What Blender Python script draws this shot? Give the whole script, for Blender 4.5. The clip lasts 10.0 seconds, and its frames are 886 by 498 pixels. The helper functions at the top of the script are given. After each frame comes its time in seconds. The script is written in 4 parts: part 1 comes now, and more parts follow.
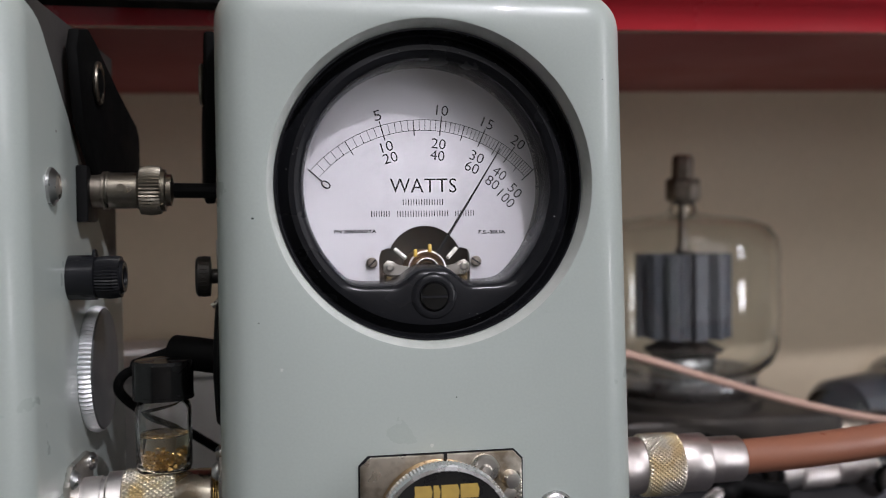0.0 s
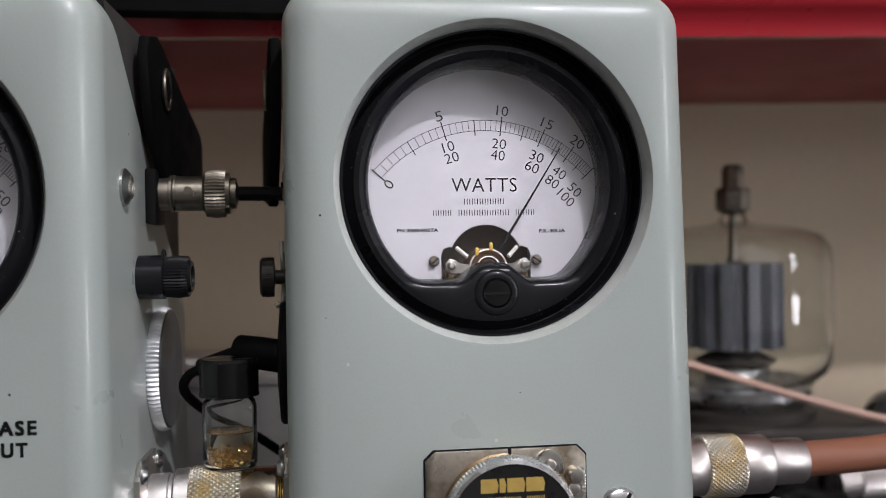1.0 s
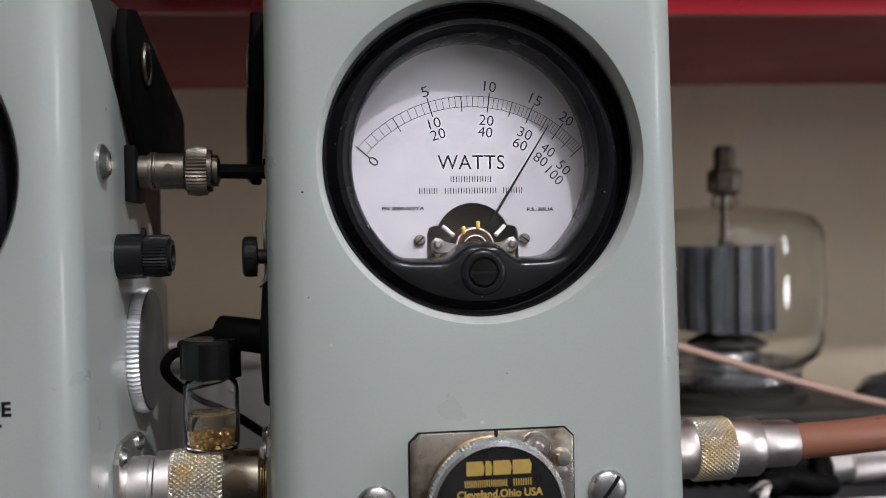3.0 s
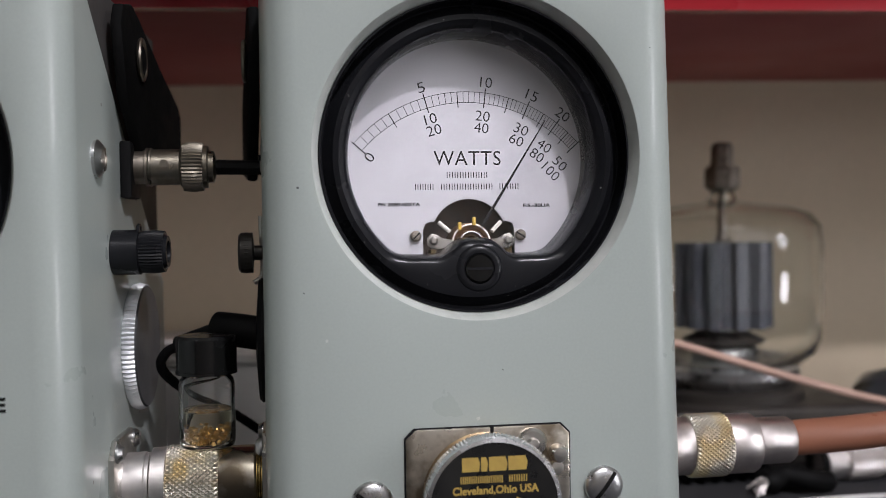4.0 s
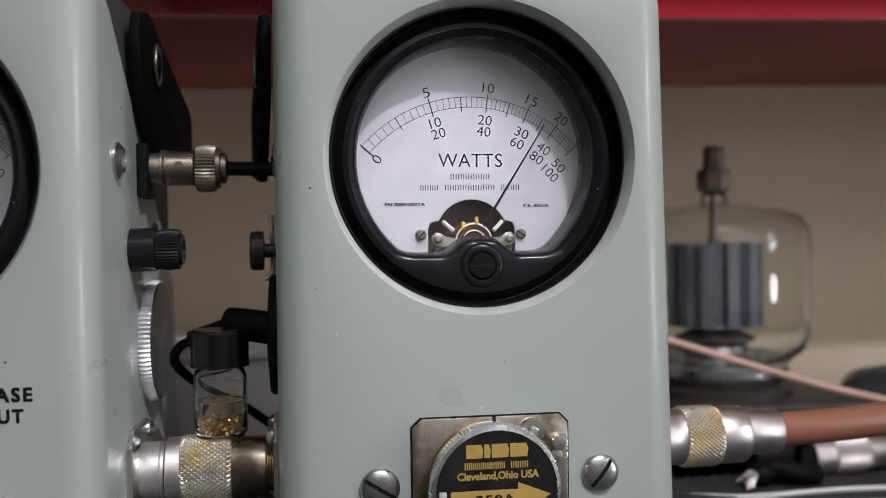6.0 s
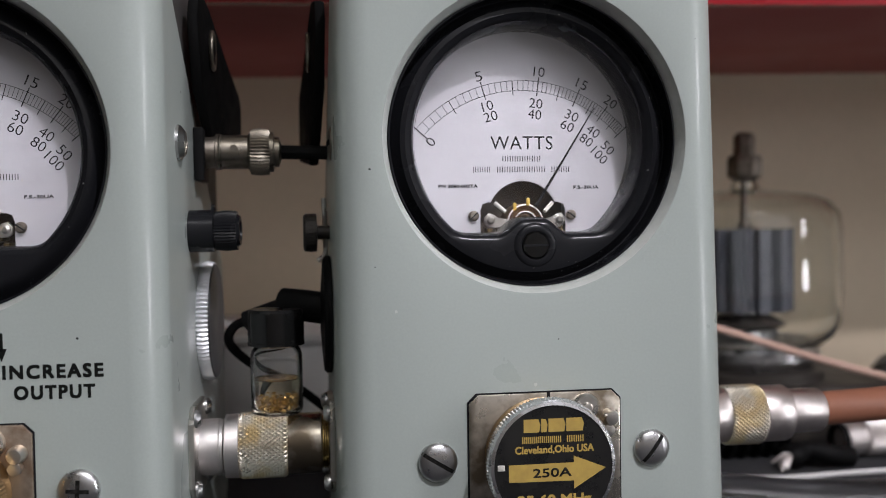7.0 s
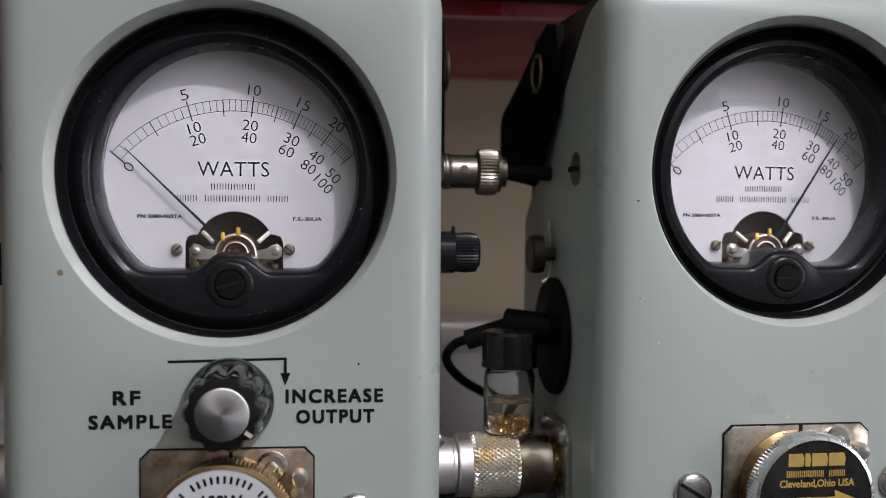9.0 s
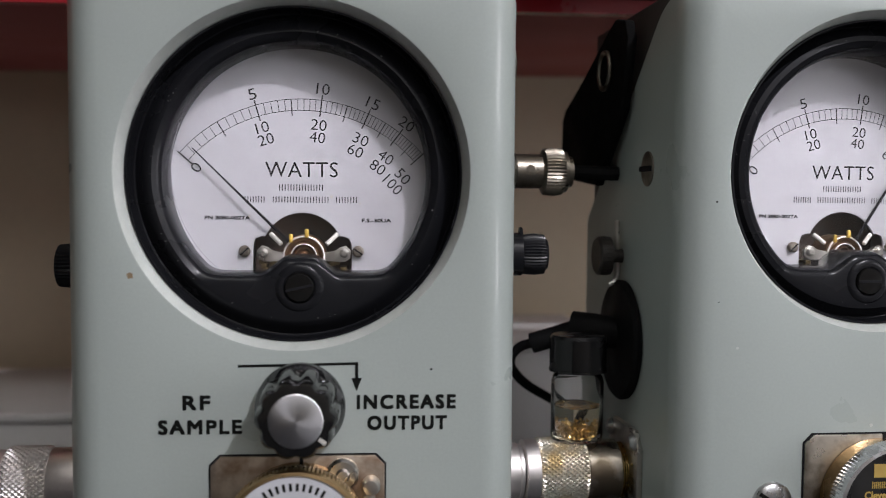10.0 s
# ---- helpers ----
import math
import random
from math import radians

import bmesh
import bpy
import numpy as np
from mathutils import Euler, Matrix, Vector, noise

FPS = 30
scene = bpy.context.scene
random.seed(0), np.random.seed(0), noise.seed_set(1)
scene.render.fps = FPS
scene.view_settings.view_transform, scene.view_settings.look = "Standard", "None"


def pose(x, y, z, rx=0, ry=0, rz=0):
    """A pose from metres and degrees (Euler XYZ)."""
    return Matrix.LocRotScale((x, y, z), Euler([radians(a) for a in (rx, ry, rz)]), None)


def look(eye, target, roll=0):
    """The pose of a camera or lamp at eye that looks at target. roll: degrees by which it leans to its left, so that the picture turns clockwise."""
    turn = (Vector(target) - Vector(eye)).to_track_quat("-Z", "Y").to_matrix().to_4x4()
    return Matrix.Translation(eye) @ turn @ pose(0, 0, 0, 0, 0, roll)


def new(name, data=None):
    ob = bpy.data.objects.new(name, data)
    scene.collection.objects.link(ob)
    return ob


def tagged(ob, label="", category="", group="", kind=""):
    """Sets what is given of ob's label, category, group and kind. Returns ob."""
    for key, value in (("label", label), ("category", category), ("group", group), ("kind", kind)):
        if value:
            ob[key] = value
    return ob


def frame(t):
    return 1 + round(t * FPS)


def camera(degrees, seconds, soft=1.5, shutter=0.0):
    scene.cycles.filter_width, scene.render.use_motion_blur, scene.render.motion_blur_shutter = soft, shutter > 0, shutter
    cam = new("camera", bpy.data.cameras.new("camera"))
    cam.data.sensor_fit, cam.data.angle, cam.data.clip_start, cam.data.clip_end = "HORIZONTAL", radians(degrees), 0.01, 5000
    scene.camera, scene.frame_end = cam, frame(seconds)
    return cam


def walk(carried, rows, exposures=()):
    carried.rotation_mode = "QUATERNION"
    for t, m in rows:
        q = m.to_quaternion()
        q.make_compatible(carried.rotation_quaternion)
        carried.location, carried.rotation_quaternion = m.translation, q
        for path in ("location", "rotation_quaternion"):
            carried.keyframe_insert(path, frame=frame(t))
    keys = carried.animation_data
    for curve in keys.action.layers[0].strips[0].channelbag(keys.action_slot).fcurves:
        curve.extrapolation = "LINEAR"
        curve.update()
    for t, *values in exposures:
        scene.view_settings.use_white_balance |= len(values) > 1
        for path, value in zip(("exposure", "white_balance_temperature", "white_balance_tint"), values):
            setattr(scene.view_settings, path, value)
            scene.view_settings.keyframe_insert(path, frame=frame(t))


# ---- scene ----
cam = camera(49.8, 10.0, soft=0.85, shutter=0.3)
PATH = [
    (0, (-0.04, -0.222, 0.114), (0.324, 1.744, 0.055), -0.6),
    (0.5, (-0.046, -0.229, 0.109), (0.284, 1.744, 0.103), -0.9),
    (1, (-0.047, -0.224, 0.107), (0.243, 1.755, 0.104), -0.9),
    (1.5, (-0.044, -0.225, 0.108), (0.237, 1.755, 0.086), -0.9),
    (2, (-0.044, -0.222, 0.107), (0.239, 1.757, 0.077), -0.9),
    (2.5, (-0.045, -0.22, 0.106), (0.256, 1.757, 0.074), -0.8),
    (4, (-0.044, -0.219, 0.105), (0.264, 1.756, 0.065), -0.8),
    (4.5, (-0.045, -0.22, 0.105), (0.264, 1.755, 0.064), -0.7),
    (5, (-0.045, -0.219, 0.105), (0.268, 1.756, 0.062), -0.7),
    (6.3, (-0.053, -0.233, 0.104), (0.271, 1.74, 0.07), -0.7),
    (6.5, (-0.057, -0.234, 0.107), (0.263, 1.739, 0.062), -0.7),
    (7, (-0.061, -0.233, 0.101), (0.243, 1.743, 0.052), -0.8),
    (7.5, (-0.067, -0.231, 0.1), (0.24, 1.745, 0.05), -0.6),
    (8, (-0.078, -0.234, 0.098), (0.234, 1.741, 0.04), -0.4),
    (8.3, (-0.076, -0.227, 0.095), (0.225, 1.748, 0.024), -0.2),
    (8.5, (-0.103, -0.228, 0.097), (0.234, 1.743, 0.033), 0.0),
    (8.7, (-0.12, -0.225, 0.093), (0.197, 1.75, 0.094), 0.1),
    (9, (-0.126, -0.224, 0.113), (0.18, 1.751, 0.024), 0.7),
    (9.5, (-0.129, -0.217, 0.114), (0.141, 1.763, 0.028), 0.6),
    (10, (-0.136, -0.217, 0.114), (0.115, 1.765, 0.017), 0.7),
]
walk(cam, [(t, look(eye, target, roll)) for t, eye, target, roll in PATH])
cam.data.dof.use_dof = True
cam.data.dof.focus_distance = 0.238
cam.data.dof.aperture_fstop = 12.0

# ---- light ----
world = bpy.data.worlds.new("world")
scene.world = world
world.use_nodes = True
world.node_tree.nodes["Background"].inputs[0].default_value = (0.9, 0.95, 1.0, 1)
world.node_tree.nodes["Background"].inputs[1].default_value = 0.02


def area_lamp(name, eye, target, shape, size, size_y, watts, colour):
    data = bpy.data.lights.new(name, "AREA")
    data.shape, data.size, data.size_y = shape, size, size_y
    data.energy, data.color = watts, colour
    ob = new(name, data)
    ob.matrix_world = look(eye, target)
    return ob


LAMP_AIM = Vector((-0.03, 0, 0.12))
LAMP_AT = Vector((0.205, -0.52, 0.700))
KEY = (LAMP_AT - LAMP_AIM).normalized()
area_lamp("bench_lamp_light", LAMP_AT, LAMP_AIM, "DISK", 0.024, 0.024, 4.3, (1.0, 0.97, 1.065))
area_lamp("ceiling_panel_light", (-0.05, -1.80, 2.27), (-0.05, -1.80, 0), "RECTANGLE", 1.2, 0.6, 2.5, (1.0, 0.975, 1.03))
# lamps of two unseen windows, added as fill from the right and front
for z in (-0.02, 0.40, 0.82):
    area_lamp("window_light", (1.57, -1.15, z), (0, -1.15, z), "RECTANGLE", 0.36, 0.20, 4.2, (0.97, 0.965, 1.03))
area_lamp("window_light", (0.6, -2.16, 1.25), (0.6, 0, 1.25), "RECTANGLE", 1.8, 0.96, 5.8, (1.0, 0.985, 1.06))

# ---- helpers of the scene ----
TAU = 2 * math.pi


def part(name, bm, material, parent, label="", sharp=35):
    me = bpy.data.meshes.new(name)
    bmesh.ops.recalc_face_normals(bm, faces=bm.faces[:])
    bm.to_mesh(me)
    bm.free()
    for p in me.polygons:
        p.use_smooth = True
    me.set_sharp_from_angle(angle=radians(4 if "knurled_nut" in name else sharp))
    me.materials.append(material)
    ob = new(name, me)
    ob.parent = parent
    if label:
        ob["label"] = label
    return ob


def thing(name, loc, label, category, group="", kind=""):
    ob = new(name)
    ob.location = loc
    return tagged(ob, label, category, group, kind)


def turn(axis):
    """Takes (a, b, h) with h along the axis to world coordinates."""
    if axis == "z":
        return lambda a, b, h: (a, b, h)
    if axis == "y":
        return lambda a, b, h: (a, h, b)
    return lambda a, b, h: (h, a, b)


def box(bm, x0, x1, y0, y1, z0, z1, bevel=0.0, seg=2):
    made = bmesh.ops.create_cube(bm, size=1.0)["verts"]
    for v in made:
        v.co = ((x0 + x1) / 2 + v.co.x * (x1 - x0), (y0 + y1) / 2 + v.co.y * (y1 - y0), (z0 + z1) / 2 + v.co.z * (z1 - z0))
    if bevel:
        edges = list({e for v in made for e in v.link_edges})
        bmesh.ops.bevel(bm, geom=edges, offset=bevel, segments=seg, profile=0.5, affect="EDGES")
    return bm


def lathe(bm, profile, axis="z", at=(0, 0, 0), seg=48, close=True):
    """Turns (radius, height) pairs round an axis through at."""
    put, at = turn(axis), Vector(at)
    loops = []
    for r, h in profile:
        if r < 1e-6:
            loops.append([bm.verts.new(Vector(put(0, 0, h)) + at)])
        else:
            loops.append([bm.verts.new(Vector(put(r * math.cos(TAU * i / seg), r * math.sin(TAU * i / seg), h)) + at) for i in range(seg)])
    for a, b in zip(loops, loops[1:]):
        for i in range(seg):
            j = (i + 1) % seg
            q = [a[i % len(a)], a[j % len(a)], b[j % len(b)], b[i % len(b)]]
            q = list(dict.fromkeys(q))
            if len(q) > 2:
                bm.faces.new(q)
    if close:
        for lp in (loops[0], loops[-1]):
            if len(lp) > 2:
                bm.faces.new(lp)
    return bm


def knurl(bm, r, h0, h1, axis, at, n, rows, depth, straight=False, slant=0.0):
    """A knurled band: ridges along the axis, or diamonds, closed with flat ends."""
    put, at = turn(axis), Vector(at)
    loops = []
    for j in range(rows + 1):
        h = h0 + (h1 - h0) * j / rows
        lp = []
        for i in range(2 * n):
            low = i % 2 if straight else (i + j) % 2
            rr = r - depth * low - (depth if j in (0, rows) else 0)
            a = TAU * i / (2 * n) + slant * j
            lp.append(bm.verts.new(Vector(put(rr * math.cos(a), rr * math.sin(a), h)) + at))
        loops.append(lp)
    m = 2 * n
    for a, b in zip(loops, loops[1:]):
        for i in range(m):
            k = (i + 1) % m
            if straight:
                bm.faces.new((a[i], a[k], b[k], b[i]))
            elif (i + loops.index(a)) % 2 == 0:
                bm.faces.new((a[i], a[k], b[k]))
                bm.faces.new((a[i], b[k], b[i]))
            else:
                bm.faces.new((a[i], a[k], b[i]))
                bm.faces.new((a[k], b[k], b[i]))
    bm.faces.new(loops[0])
    bm.faces.new(loops[-1])
    return bm


def slab(bm, pts, plane, d0, d1, bevel=0.0, seg=2):
    """A flat outline given in two coordinates, as thick as d0 to d1 along the third."""
    put = {"xz": lambda a, b, d: (a, d, b), "yz": lambda a, b, d: (d, a, b), "xy": lambda a, b, d: (a, b, d)}[plane]
    lo = [bm.verts.new(put(a, b, d0)) for a, b in pts]
    hi = [bm.verts.new(put(a, b, d1)) for a, b in pts]
    f0, f1 = bm.faces.new(lo), bm.faces.new(hi)
    n = len(pts)
    for i in range(n):
        bm.faces.new((lo[i], lo[(i + 1) % n], hi[(i + 1) % n], hi[i]))
    if bevel:
        bmesh.ops.bevel(bm, geom=list(f0.edges) + list(f1.edges), offset=bevel, segments=seg, profile=0.5, affect="EDGES")
    return bm


def smooth_line(pts, steps=10):
    """Points on a smooth curve through pts."""
    p = [Vector(q) for q in pts]
    p = [2 * p[0] - p[1]] + p + [2 * p[-1] - p[-2]]
    out = []
    for i in range(1, len(p) - 2):
        for k in range(steps):
            t = k / steps
            out.append(0.5 * (2 * p[i] + (p[i + 1] - p[i - 1]) * t + (2 * p[i - 1] - 5 * p[i] + 4 * p[i + 1] - p[i + 2]) * t * t
                              + (3 * p[i] - p[i - 1] - 3 * p[i + 1] + p[i + 2]) * t ** 3))
    return out + [p[-2]]


def pipe(bm, pts, r, seg=12, steps=10):
    line = smooth_line(pts, steps) if steps else [Vector(q) for q in pts]
    side = None
    loops = []
    for i, q in enumerate(line):
        d = (line[min(i + 1, len(line) - 1)] - line[max(i - 1, 0)]).normalized()
        if side is None:
            side = d.orthogonal().normalized()
        side = (side - d * side.dot(d)).normalized()
        up = d.cross(side)
        loops.append([bm.verts.new(q + r * (math.cos(TAU * k / seg) * side + math.sin(TAU * k / seg) * up)) for k in range(seg)])
    for a, b in zip(loops, loops[1:]):
        for k in range(seg):
            bm.faces.new((a[k], a[(k + 1) % seg], b[(k + 1) % seg], b[k]))
    bm.faces.new(loops[0])
    bm.faces.new(loops[-1])
    return bm


def ring(bm, at, axis, big, small, seg=32, tube=8):
    put, at = turn(axis), Vector(at)
    vs = [[bm.verts.new(Vector(put((big + small * math.cos(TAU * j / tube)) * math.cos(TAU * i / seg),
                                   (big + small * math.cos(TAU * j / tube)) * math.sin(TAU * i / seg), small * math.sin(TAU * j / tube))) + at)
           for j in range(tube)] for i in range(seg)]
    for i in range(seg):
        for j in range(tube):
            bm.faces.new((vs[i][j], vs[(i + 1) % seg][j], vs[(i + 1) % seg][(j + 1) % tube], vs[i][(j + 1) % tube]))
    return bm


def lettering(bm, body, x, z, y, height, width=None, lean=0.0, weight=0.0, bold=0.0, spread=1.0):
    """Printed characters that face -y, centred on (x, z), as high as height and as wide as width."""
    cu = bpy.data.curves.new("print", "FONT")
    cu.body, cu.size, cu.align_x, cu.resolution_u = body, 1.0, "LEFT", 3
    cu.offset, cu.space_character = weight, spread
    ob = new("print", cu)
    bpy.context.view_layer.update()
    me = bpy.data.meshes.new_from_object(ob.evaluated_get(bpy.context.evaluated_depsgraph_get()))
    bpy.data.objects.remove(ob)
    bpy.data.curves.remove(cu)
    xs, ys = [v.co.x for v in me.vertices], [v.co.y for v in me.vertices]
    cx, cy, w, h = (max(xs) + min(xs)) / 2, (max(ys) + min(ys)) / 2, max(xs) - min(xs), max(ys) - min(ys)
    sy = height / h
    sx = width / w if width else sy * 0.92
    c, s = math.cos(radians(lean)), math.sin(radians(lean))
    for k, (ox, oz) in enumerate(((-bold, -bold), (bold, -bold), (-bold, bold), (bold, bold)) if bold else ((0, 0),)):
        start = len(bm.verts)
        for v in me.vertices:
            a, b = (v.co.x - cx) * sx + ox, (v.co.y - cy) * sy + oz
            bm.verts.new((x + a * c + b * s, y - 0.000004 * k, z - a * s + b * c))
        bm.verts.ensure_lookup_table()
        for p in me.polygons:
            bm.faces.new([bm.verts[start + i] for i in p.vertices])
    bpy.data.meshes.remove(me)
    return bm


def bar(bm, x0, z0, x1, z1, y, w):
    """A printed stroke from one point to another, facing -y."""
    a, b = Vector((x0, y, z0)), Vector((x1, y, z1))
    n = Vector((-(b.z - a.z), 0, b.x - a.x)).normalized() * w / 2
    bm.faces.new([bm.verts.new(q) for q in (a - n, b - n, b + n, a + n)])
    return bm


def upright_bars(bm, x0, x1, z, height, count, y, w):
    """A row of plain short strokes as wide as a printed word."""
    count = 2 * count
    for k in range(count):
        x = x0 + (x1 - x0) * (k + 0.5) / count
        bar(bm, x, z - height / 2, x, z + height / 2, y, w)
    return bm


def arc_points(cx, cz, r, a0, a1, n):
    """Points on an arc; angles in degrees from straight up, clockwise."""
    return [(cx + r * math.sin(radians(a0 + (a1 - a0) * i / n)), cz + r * math.cos(radians(a0 + (a1 - a0) * i / n))) for i in range(n + 1)]


def B():
    return bmesh.new()


# ---- materials ----
def surface(name, colour, rough=0.5, metal=0.0, second=None, scale=60.0, amount=0.5, grain=900.0, bump=0.0, bump_scale=900.0,
            rough_vary=0.12, gloss=0.5, specks=None, speck_scale=160.0, coat=0.0, sharp=(0.35, 0.7)):
    m = bpy.data.materials.new(name)
    m.use_nodes = True
    t = m.node_tree
    n, l = t.nodes, t.links
    b = n["Principled BSDF"]
    b.inputs["Metallic"].default_value = metal
    b.inputs["Coat Weight"].default_value = coat
    b.inputs["Specular IOR Level"].default_value = gloss
    co = n.new("ShaderNodeTexCoord")
    big = n.new("ShaderNodeTexNoise")
    big.inputs["Scale"].default_value, big.inputs["Detail"].default_value = scale, 6
    l.new(co.outputs["Object"], big.inputs["Vector"])
    fine = n.new("ShaderNodeTexNoise")
    fine.inputs["Scale"].default_value, fine.inputs["Detail"].default_value = grain, 3
    l.new(co.outputs["Object"], fine.inputs["Vector"])
    ramp = n.new("ShaderNodeMapRange")
    ramp.inputs["From Min"].default_value, ramp.inputs["From Max"].default_value = sharp
    ramp.inputs["To Max"].default_value = amount
    l.new(big.outputs["Fac"], ramp.inputs["Value"])
    mix = n.new("ShaderNodeMix")
    mix.data_type = "RGBA"
    mix.inputs["A"].default_value = (*colour, 1)
    mix.inputs["B"].default_value = (*(second or [c * 0.8 for c in colour]), 1)
    l.new(ramp.outputs["Result"], mix.inputs["Factor"])
    gr = n.new("ShaderNodeMix")
    gr.data_type, gr.blend_type = "RGBA", "MULTIPLY"
    gr.inputs["Factor"].default_value = 0.18
    l.new(mix.outputs["Result"], gr.inputs["A"])
    l.new(fine.outputs["Color"], gr.inputs["B"])
    gr2 = n.new("ShaderNodeMapRange")
    gr2.inputs["From Min"].default_value, gr2.inputs["From Max"].default_value = 0.3, 0.7
    gr2.inputs["To Min"].default_value, gr2.inputs["To Max"].default_value = 0.75, 1.0
    l.new(fine.outputs["Fac"], gr2.inputs["Value"])
    l.new(gr2.outputs["Result"], gr.inputs["B"])
    out = gr.outputs["Result"]
    if specks:
        vo = n.new("ShaderNodeTexVoronoi")
        vo.inputs["Scale"].default_value = speck_scale
        l.new(co.outputs["Object"], vo.inputs["Vector"])
        cut = n.new("ShaderNodeMath")
        cut.operation = "LESS_THAN"
        cut.inputs[1].default_value = 0.055
        l.new(vo.outputs["Distance"], cut.inputs[0])
        sel = n.new("ShaderNodeSeparateColor")
        l.new(vo.outputs["Color"], sel.inputs["Color"])
        few = n.new("ShaderNodeMath")
        few.operation = "LESS_THAN"
        few.inputs[1].default_value = 0.22
        l.new(sel.outputs["Red"], few.inputs[0])
        both = n.new("ShaderNodeMath")
        both.operation = "MULTIPLY"
        l.new(cut.outputs[0], both.inputs[0])
        l.new(few.outputs[0], both.inputs[1])
        sp = n.new("ShaderNodeMix")
        sp.data_type = "RGBA"
        sp.inputs["B"].default_value = (*specks, 1)
        l.new(out, sp.inputs["A"])
        l.new(both.outputs[0], sp.inputs["Factor"])
        out = sp.outputs["Result"]
    l.new(out, b.inputs["Base Color"])
    rr = n.new("ShaderNodeMapRange")
    rr.inputs["From Min"].default_value, rr.inputs["From Max"].default_value = 0.3, 0.7
    rr.inputs["To Min"].default_value, rr.inputs["To Max"].default_value = max(rough - rough_vary, 0.02), min(rough + rough_vary, 1)
    l.new(big.outputs["Fac"], rr.inputs["Value"])
    l.new(rr.outputs["Result"], b.inputs["Roughness"])
    if bump:
        bn = n.new("ShaderNodeTexNoise")
        bn.inputs["Scale"].default_value, bn.inputs["Detail"].default_value = bump_scale, 4
        l.new(co.outputs["Object"], bn.inputs["Vector"])
        bp = n.new("ShaderNodeBump")
        bp.inputs["Strength"].default_value, bp.inputs["Distance"].default_value = bump, 0.0004
        l.new(bn.outputs["Fac"], bp.inputs["Height"])
        l.new(bp.outputs["Normal"], b.inputs["Normal"])
    return m


def clear_glass(name, colour, ior=1.45, rough=0.0):
    m = bpy.data.materials.new(name)
    m.use_nodes = True
    b = m.node_tree.nodes["Principled BSDF"]
    b.inputs["Base Color"].default_value = (*colour, 1)
    b.inputs["Transmission Weight"].default_value = 1.0
    b.inputs["IOR"].default_value = ior
    b.inputs["Roughness"].default_value = rough
    return m


def cross_brushed(name, colour):
    """Metal turned on a lathe: fine rings give a bow-tie gloss."""
    m = surface(name, colour, 0.40, 1.0, scale=400, amount=0.05, rough_vary=0.02)
    m.node_tree.nodes["Principled BSDF"].inputs["Anisotropic"].default_value = 0.7
    tg = m.node_tree.nodes.new("ShaderNodeTangent")
    tg.direction_type, tg.axis = "RADIAL", "Y"
    m.node_tree.links.new(tg.outputs[0], m.node_tree.nodes["Principled BSDF"].inputs["Tangent"])
    return m


PAINT = surface("sage_enamel", (0.395, 0.44, 0.41), 0.36, 0.0, (0.375, 0.42, 0.39), scale=22, amount=0.7, grain=1500, bump=0.09, bump_scale=420,
                specks=(0.10, 0.09, 0.07), speck_scale=120, coat=0.15)
# paler enamel: light painted on the opening's rim, also small pale spots
PAINT_PALE = surface("sage_enamel_pale", (0.56, 0.59, 0.55), 0.40, 0.0, (0.42, 0.46, 0.42), scale=160, amount=0.6, bump=0.25, bump_scale=420)
BLACK = surface("black_phenolic", (0.011, 0.0115, 0.0135), 0.26, 0.0, (0.0135, 0.014, 0.016), gloss=0.24, scale=60, amount=0.4, bump=0.015, rough_vary=0.04, specks=(0.25, 0.25, 0.25), speck_scale=260)
BLACK_GLOSS = surface("black_moulded_plastic", (0.005, 0.005, 0.005), 0.2, 0.0, (0.009, 0.009, 0.009), gloss=0.4, scale=200, bump=0.02)
RUBBER = surface("black_rubber", (0.003, 0.003, 0.0033), 0.6, 0.0, (0.006, 0.006, 0.006), gloss=0.16, scale=90, bump=0.15)
LEATHER = surface("black_leather", (0.0022, 0.0022, 0.0022), 0.75, 0.0, (0.004, 0.004, 0.004), gloss=0.10, scale=120, bump=0.3, bump_scale=600)
DIAL = surface("white_dial_card", (0.445, 0.443, 0.465), 0.55, 0.0, (0.42, 0.413, 0.43), scale=45, amount=0.6, grain=2000, specks=(0.45, 0.42, 0.38), speck_scale=150)
INK = surface("black_ink", (0.012, 0.012, 0.014), 0.7, 0.0, scale=500, gloss=0.15)
SLOT = surface("grimy_slot", (0.008, 0.008, 0.007), 0.7, 0.0, (0.07, 0.065, 0.06), gloss=0.1, scale=900, amount=0.8, sharp=(0.5, 0.75))
FACE_INK = surface("black_screen_print", (0.008, 0.009, 0.008), 0.6, 0.0, scale=500, amount=0.3, gloss=0.12)
NICKEL = surface("bright_nickel", (0.66, 0.64, 0.60), 0.34, 1.0, (0.48, 0.45, 0.40), scale=140, amount=0.7, bump=0.04)
STEEL = surface("zinc_steel", (0.60, 0.60, 0.60), 0.32, 1.0, (0.42, 0.42, 0.41), scale=260, amount=0.6, bump=0.08)
DULL = surface("tarnished_steel", (0.30, 0.27, 0.23), 0.45, 1.0, (0.16, 0.13, 0.10), scale=260, amount=0.8, bump=0.1)
PLATE = surface("tarnished_nickel_plate", (0.62, 0.57, 0.49), 0.32, 1.0, (0.17, 0.13, 0.085), scale=95, amount=0.9, bump=0.10, bump_scale=300, sharp=(0.46, 0.62))
PLATE_BROWN = surface("browned_nickel_plate", (0.70, 0.61, 0.50), 0.42, 1.0, (0.24, 0.15, 0.09), scale=110, amount=0.85, bump=0.10, bump_scale=300, sharp=(0.42, 0.62))
